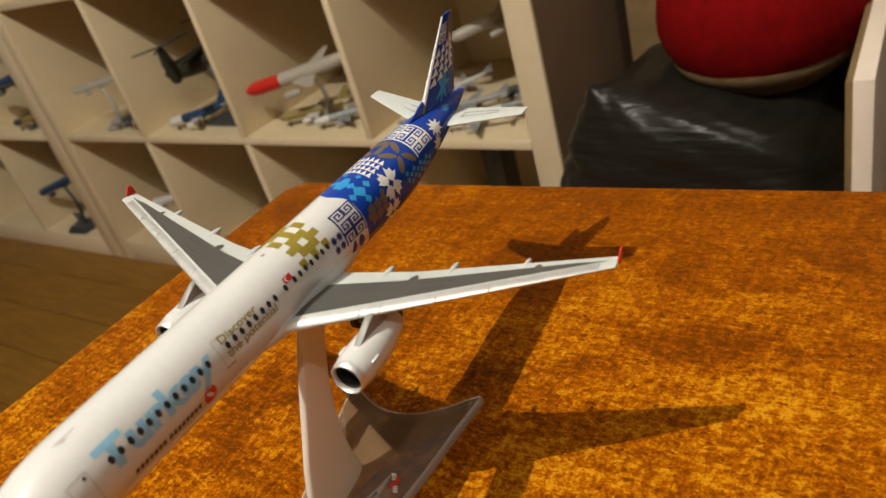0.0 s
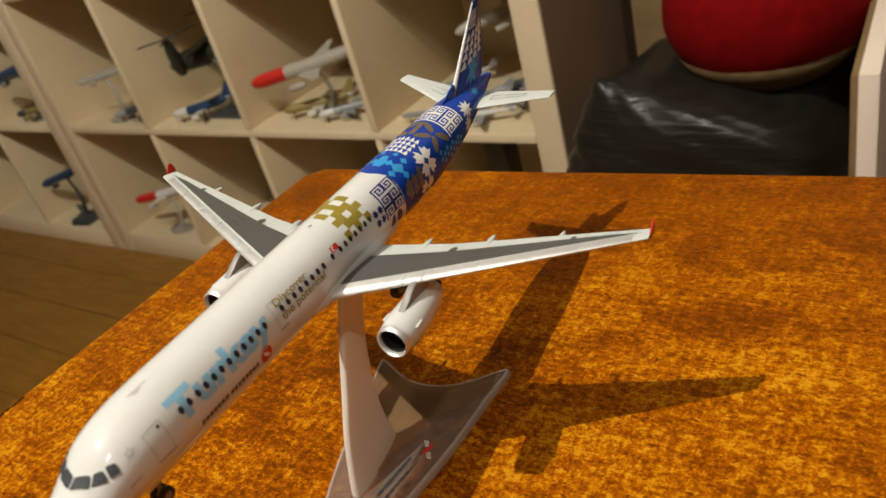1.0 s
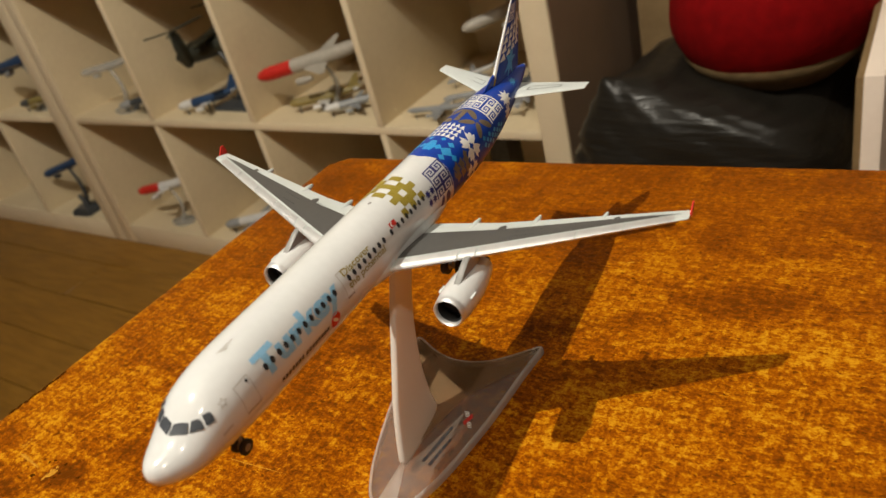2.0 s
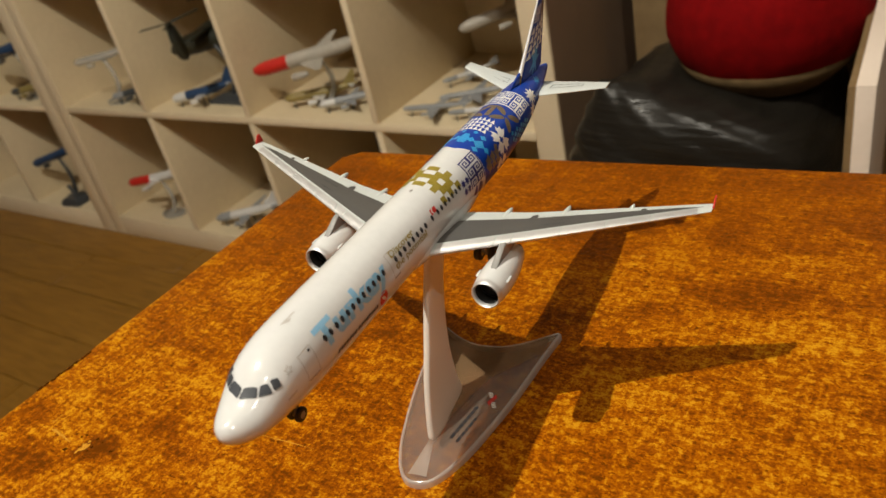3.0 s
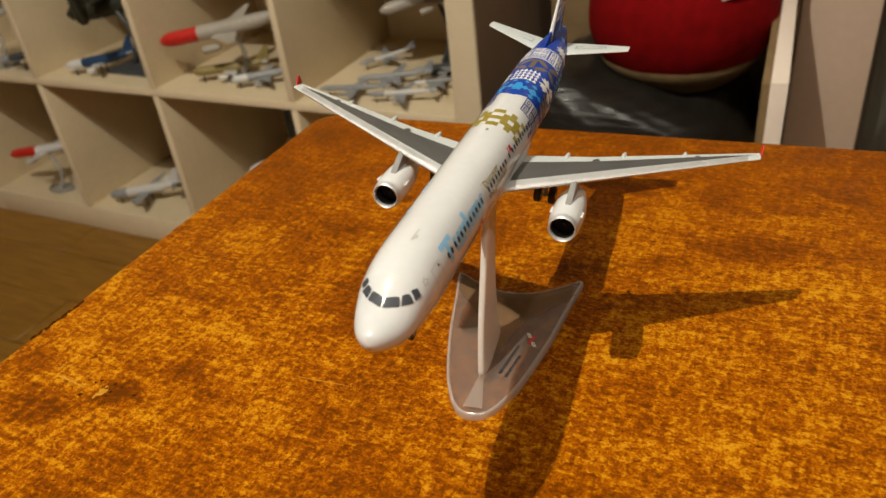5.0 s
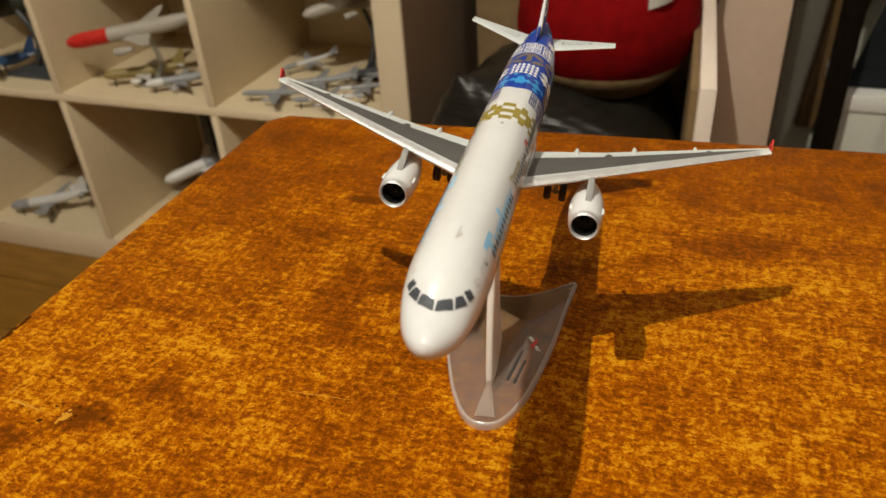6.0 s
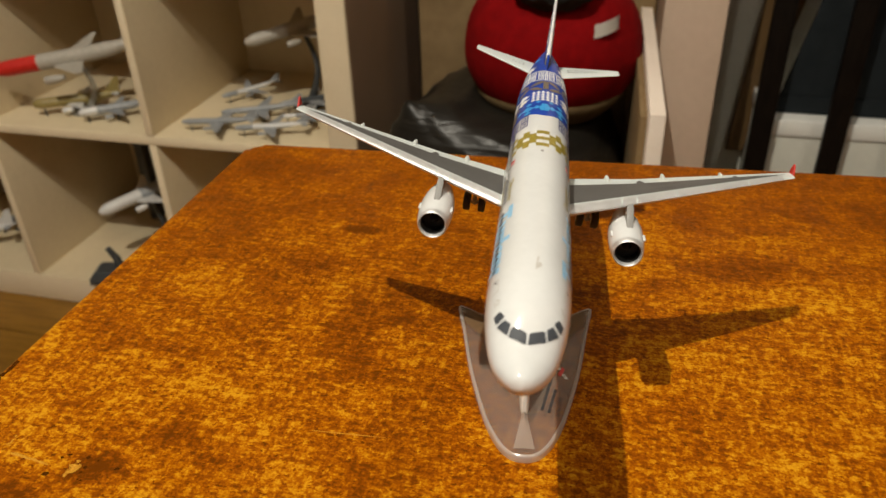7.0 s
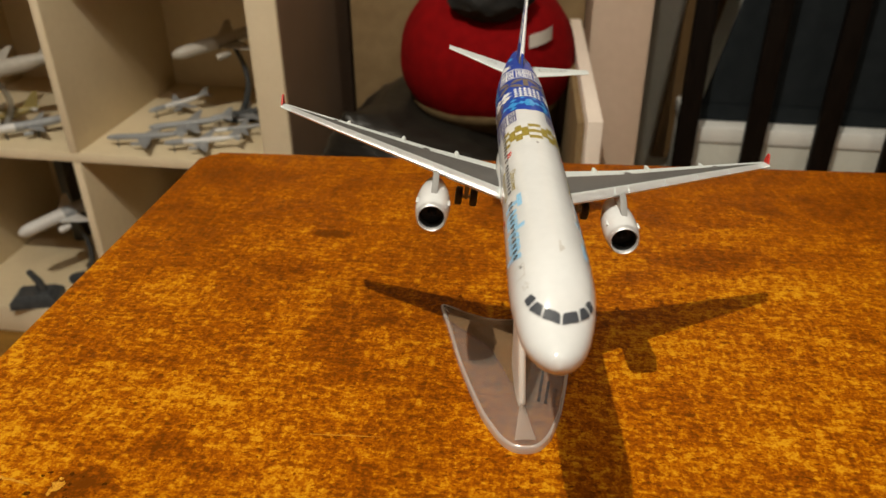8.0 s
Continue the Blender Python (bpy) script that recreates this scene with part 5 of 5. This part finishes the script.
def build_tiltrotor():
    base = Vector((-1.251, 1.075, U_ROW))
    t = thing("toy_tiltrotor", Matrix.Translation((-1.382, 1.03, -0.225)) @ Matrix.Rotation(radians(-66), 4, "Z") @ Matrix.Rotation(radians(7), 4, "X"), "dark olive model tiltrotor aircraft on a dark stand", "model plane")
    prof = [(0, 0.004), (0.012, 0.016), (0.035, 0.024), (0.07, 0.027), (0.14, 0.027), (0.19, 0.019), (0.24, 0.008)]
    bm = loft(bmesh.new(), [[(r * math.cos(a), y, r * (1.0 if math.sin(a) > 0 else 0.85) * math.sin(a) + (0.012 if y > 0.18 else 0)) for a in [2 * math.pi * k / 18 for k in range(18)]] for y, r in prof])
    part("fuselage", bm, OLIVE, t)
    bm = box(bmesh.new(), -0.12, 0.12, 0.085, 0.125, 0.024, 0.032, 0.004, 2)
    part("wing", bm, OLIVE, t)
    for s in (1, -1):
        bm = lathe(bmesh.new(), [(-0.028, 0.006), (-0.02, 0.013), (0.02, 0.014), (0.045, 0.010), (0.055, 0.004)], "z", 16, (s * 0.125, 0.10, 0.024))
        n = part("nacelle", bm, OLIVE, t, "upright engine nacelle")
        for k in range(3):
            a = 2 * math.pi * k / 3 + 0.4
            bm = box(bmesh.new(), 0.004, 0.078, -0.005, 0.005, -0.0012, 0.0012, 0.0008, 1)
            bmesh.ops.rotate(bm, verts=bm.verts[:], cent=(0, 0, 0), matrix=Matrix.Rotation(a, 3, "Z") @ Matrix.Rotation(0.25, 3, "X"))
            bmesh.ops.translate(bm, verts=bm.verts[:], vec=(s * 0.125, 0.10, 0.080))
            part("rotor_blade", bm, OLIVE, n)
    for s in (1, -1):
        part("tail_fin", box(bmesh.new(), s * 0.05 - 0.002, s * 0.05 + 0.002, 0.205, 0.245, 0.0, 0.055, 0.0015, 1), OLIVE, t)
    part("tailplane", box(bmesh.new(), -0.05, 0.05, 0.212, 0.24, 0.020, 0.025, 0.002, 1), OLIVE, t)
    st = thing("model_stand", Matrix.Translation(base), "dark stand with a wedge foot under a model aircraft", "display stand")
    bm = tube(bmesh.new(), [(-0.012 + 0.03 * math.sin(math.pi * k / 8), -0.012, 0.012 + 0.122 * k / 8) for k in range(9)], 0.006, 10)
    part("arm", bm, TOYDARK, st)
    bm = loft(bmesh.new(), [[(x * s, y * s, z) for x, y in ((-0.07, -0.045), (0.06, -0.05), (0.06, 0.04), (-0.06, 0.045))] for z, s in ((0, 1), (0.008, 0.95), (0.016, 0.6))])
    part("base_plate", bm, TOYDARK, st)


build_tiltrotor()


def wedge_stand(x, y, z, turn, s, label):
    t = thing("model_stand", pose(x, y, z, 0, 0, turn), label, "display stand")
    bm = loft(bmesh.new(), [[(a * s * k, b * s * k, h * s) for a, b in ((-0.05, -0.03), (0.05, -0.036), (0.055, 0.03), (-0.045, 0.035))] for h, k in ((0, 1), (0.016, 0.97), (0.028, 0.7))])
    part("base_plate", bm, TOYDARK, t)
    bm = tube(bmesh.new(), [(0.02 * s, 0, 0.01 * s), (0.015 * s, 0, 0.05 * s), (0.0, 0, 0.08 * s)], [0.012 * s, 0.009 * s, 0.006 * s], 10)
    part("arm", bm, TOYDARK, t)


wedge_stand(-0.948, 0.995, L_ROW, 20, 0.9, "empty dark plastic stand with a wedge foot")
wedge_stand(-2.111, 1.0, L_ROW, 10, 0.8, "empty dark plastic stand with a wedge foot")

# ---- corner with bag, cushion and boxes ----
def build_bag():
    bm = bmesh.new()
    bmesh.ops.create_icosphere(bm, subdivisions=6, radius=1.0)
    for v in bm.verts:
        d = v.co.normalized()
        u = d.copy()
        for i in range(3):
            u[i] = math.copysign(abs(d[i]) ** (0.62, 0.36, 0.62)[i], d[i])
        q = Vector((u.x * 0.222, u.y * 0.20, u.z * 0.283))
        q.x *= 1.0 - 0.20 * max(0, u.z)
        along, across = 0.92 * q.x - 0.38 * q.z, 0.38 * q.x + 0.92 * q.z
        fold = noise.noise(d * 1.7) * 0.012
        gather = min(1.0, max(0.0, (-0.05 - q.x) / 0.12))
        pleat = noise.noise(Vector((along * 4.5, q.y * 7, across * 42))) * 0.0045
        pleat += noise.noise(Vector((along * 9, q.y * 12 + 3, across * 95))) * 0.0016
        tuck = noise.noise(Vector((q.x * 30, q.y * 30 + 7, q.z * 85))) * 0.007 * gather
        q += d * (fold + pleat + tuck)
        peak = (d - Vector((-0.50, -0.35, 0.79))).length
        q.z += 0.05 * max(0.0, 1 - peak / 0.5) ** 1.5
        q.z -= 0.03 * max(0.0, 1 - (d - Vector((0.35, -0.1, 0.93))).length / 0.6)
        if q.z < -0.27:
            q.z = -0.27
        v.co = q
    for f in bm.faces:
        f.smooth = True
    ob = part("bin_bag", bm, BAG, angle=80, m=Matrix.Translation((-0.106, 0.99, FLOOR + 0.266)))
    return tagged(ob, "full black plastic bin bag with glossy wrinkles, standing on the floor", "bin bag")


build_bag()


def build_cushion():
    t = thing("round_cushion", pose(-0.036, 0.99, -0.157), "big round red plush cushion resting on a bin bag", "cushion")
    bm = bmesh.new()
    bmesh.ops.create_uvsphere(bm, u_segments=48, v_segments=32, radius=0.132)
    low = bmesh.new()
    for v in bm.verts:
        d = v.co.normalized()
        v.co = v.co * (1.0 + 0.02 * noise.noise(d * 2.5)) * (0.95 if d.z < -0.75 else 1.0)
        v.co.z *= 0.92
    part("cover", bm, PLUSHRED, t, "red plush cover", angle=80)
    bmesh.ops.create_uvsphere(low, u_segments=48, v_segments=24, radius=0.1335)
    for v in low.verts:
        v.co.z *= 0.955
        if v.co.z > -0.056:
            v.co.z = -0.056
            k = min(1.0, 0.108 / max(1e-6, math.hypot(v.co.x, v.co.y)))
            v.co.x *= k
            v.co.y *= k
    part("underside", low, PLUSHTAN, t, "tan plush underside", angle=80)
    bm = bmesh.new()
    bmesh.ops.create_icosphere(bm, subdivisions=4, radius=0.046)
    for v in bm.verts:
        v.co *= 1.0 + 0.12 * noise.noise(v.co * 45) + 0.10 * noise.noise(v.co * 150)
        v.co.z *= 0.7
        v.co.x *= 1.25
    part("fringe", bm, PLUSHBLACK, t, "black fluffy tuft", m=Matrix.Translation((0.012, -0.088, 0.103)))
    bm = bmesh.new()
    rows = []
    for k in range(7):
        u = k / 6
        x = 0.068 + 0.030 * u
        y = -math.sqrt(max(0.0001, 0.132 ** 2 - x * x - 0.05 ** 2)) - 0.004 - 0.008 * math.sin(u * 2.4)
        rows.append([(x, y, 0.038 + 0.008 * u), (x, y - 0.001, 0.038 + 0.008 * u), (x, y - 0.003, 0.057 + 0.008 * u), (x, y - 0.002, 0.057 + 0.008 * u)])
    part("sewn_tag", loft(bm, rows), TAGWHITE, t, "folded white sewn-in tag")
    return t


build_cushion()

box_thing = thing("cardboard_box", pose(-0.134, 1.29, FLOOR), "tall plain brown cardboard box standing against the wall", "box")
slab("carton", -0.168, 0.245, -0.10, 0.10, 0.0, 0.80, CARD, box_thing, 0.003)
slab("flap", -0.168, 0.243, -0.1, 0.098, 0.802, 0.806, CARD, box_thing, 0.001)

# white wooden panel of a low bench, end-on
bench = thing("white_bench", pose(0.1125, 0.702, FLOOR, rz=3.0), "white painted wooden bench end with a bare brown side board", "bench")
slab("end_panel", 0.0, 0.0185, 0.0, 0.60, 0.0, -0.1505 - FLOOR, WHITEWOOD, bench, 0.0015)
slab("side_board", -0.009, -0.0003, 0.03, 0.60, 0.0, -0.1645 - FLOOR, CARD, bench, 0.001, "bare brown board")

# ---- window niche ----
sill = structure(slab("window_sill", 0.347, 2.49, 1.42, 1.638, -0.456, -0.421, SILLWHITE, bevel=0.004), "white painted window sill", "window sill")
structure(slab("wall_parapet", 0.351, 2.498, 1.426, 1.638, FLOOR, -0.456, GREYWALL, bevel=0.002), "pale grey wall under the window sill", "wall")


def slanted(name, pts, y0, y1, mat, label, category):
    bm = bmesh.new()
    loft(bm, [[(x, y, z) for x, z in pts] for y in (y0, y1)])
    bmesh.ops.bevel(bm, geom=bm.edges[:], offset=0.003, segments=1, affect="EDGES")
    return tagged(part(name, bm, mat), label, category)


blind = thing("window_blind", pose(0, 0, 0), "dark navy window blind with slanting edge above the sill", "blind")
bm = bmesh.new()
loft(bm, [[(x, y, z) for x, z in ((0.378, -0.380), (2.24, -0.380), (2.24, 0.8), (0.633, 0.8))] for y in (1.460, 1.466)])
part("cloth", bm, NAVYCLOTH, blind)
bm = bmesh.new()
loft(bm, [[(x, y, z) for x, z in ((0.366, -0.419), (2.24, -0.419), (2.24, -0.381), (0.377, -0.381))] for y in (1.456, 1.471)])
bmesh.ops.bevel(bm, geom=bm.edges[:], offset=0.003, segments=2, affect="EDGES")
part("hem_bar", bm, NAVYCLOTH, blind, "weighted hem bar")
structure(slab("wall_reveal", 0.140, 0.640, 1.640, 1.738, FLOOR, 2.02, GREYWALL, bevel=0.002), "pale grey wall beside the window", "wall")
closet = thing("tall_cabinet", pose(0.196, 1.255, FLOOR), "tall plain beige cabinet end standing against the wall", "cabinet")
slab("side_panel", -0.083, 0.036, 0.0, 0.050, 0.0, 1.6, BEIGE, closet, 0.003)
slab("plinth", -0.079, 0.032, -0.004, 0.0, 0.0, 0.08, BEIGE, closet, 0.0)
# brown panel slanting to the right, set against the reveal
slanted("slanting_panel", [(0.308, -0.578), (0.347, -0.578), (0.420, -0.21), (0.530, 0.35), (0.388, 0.35)], 1.612, 1.636, BROWNWOOD, "brown slanting panel on the wall beside the window", "board")


def build_rail():
    t = thing("slatted_rail", pose(0.684, 1.37, FLOOR), "near-black wooden slatted rail standing before the window", "rail")
    for k in range(8):
        x = -0.344 + 0.134 * k
        slab("slat", x - 0.0197, x + 0.0197, -0.010, 0.010, 0.08, 1.0, DARKWOOD, t, 0.003)
    slab("top_rail", -0.37, 0.62, -0.016, 0.016, 1.0, 1.05, DARKWOOD, t, 0.004)
    slab("bottom_rail", -0.37, 0.62, -0.016, 0.016, 0.0, 0.08, DARKWOOD, t, 0.004)
    for x in (0.62,):
        slab("post", x - 0.02, x + 0.02, -0.018, 0.018, 0.0, 1.06, DARKWOOD, t, 0.004)


build_rail()


# ---- floor boards ----
plank_meshes = {}
row = 0
y = -3.498
while y < 1.70:
    x = -3.498
    first = (0.55, 0.9, 0.3, 1.1)[row % 4]
    while x < 2.49:
        ln = round(min(first if x < -3.49 else 1.1, 2.498 - x), 3)
        if ln not in plank_meshes:
            ob = part("plank", box(bmesh.new(), 0.0015, ln - 0.0015, 0.001, 0.149, -0.012, 0.0, 0.0012, 1), PARQUET, floor)
            plank_meshes[ln] = ob.data
        else:
            ob = new("plank", plank_meshes[ln])
            ob.parent = floor
        ob.location = (x, y, FLOOR)
        x += ln
    y += 0.15
    row += 1
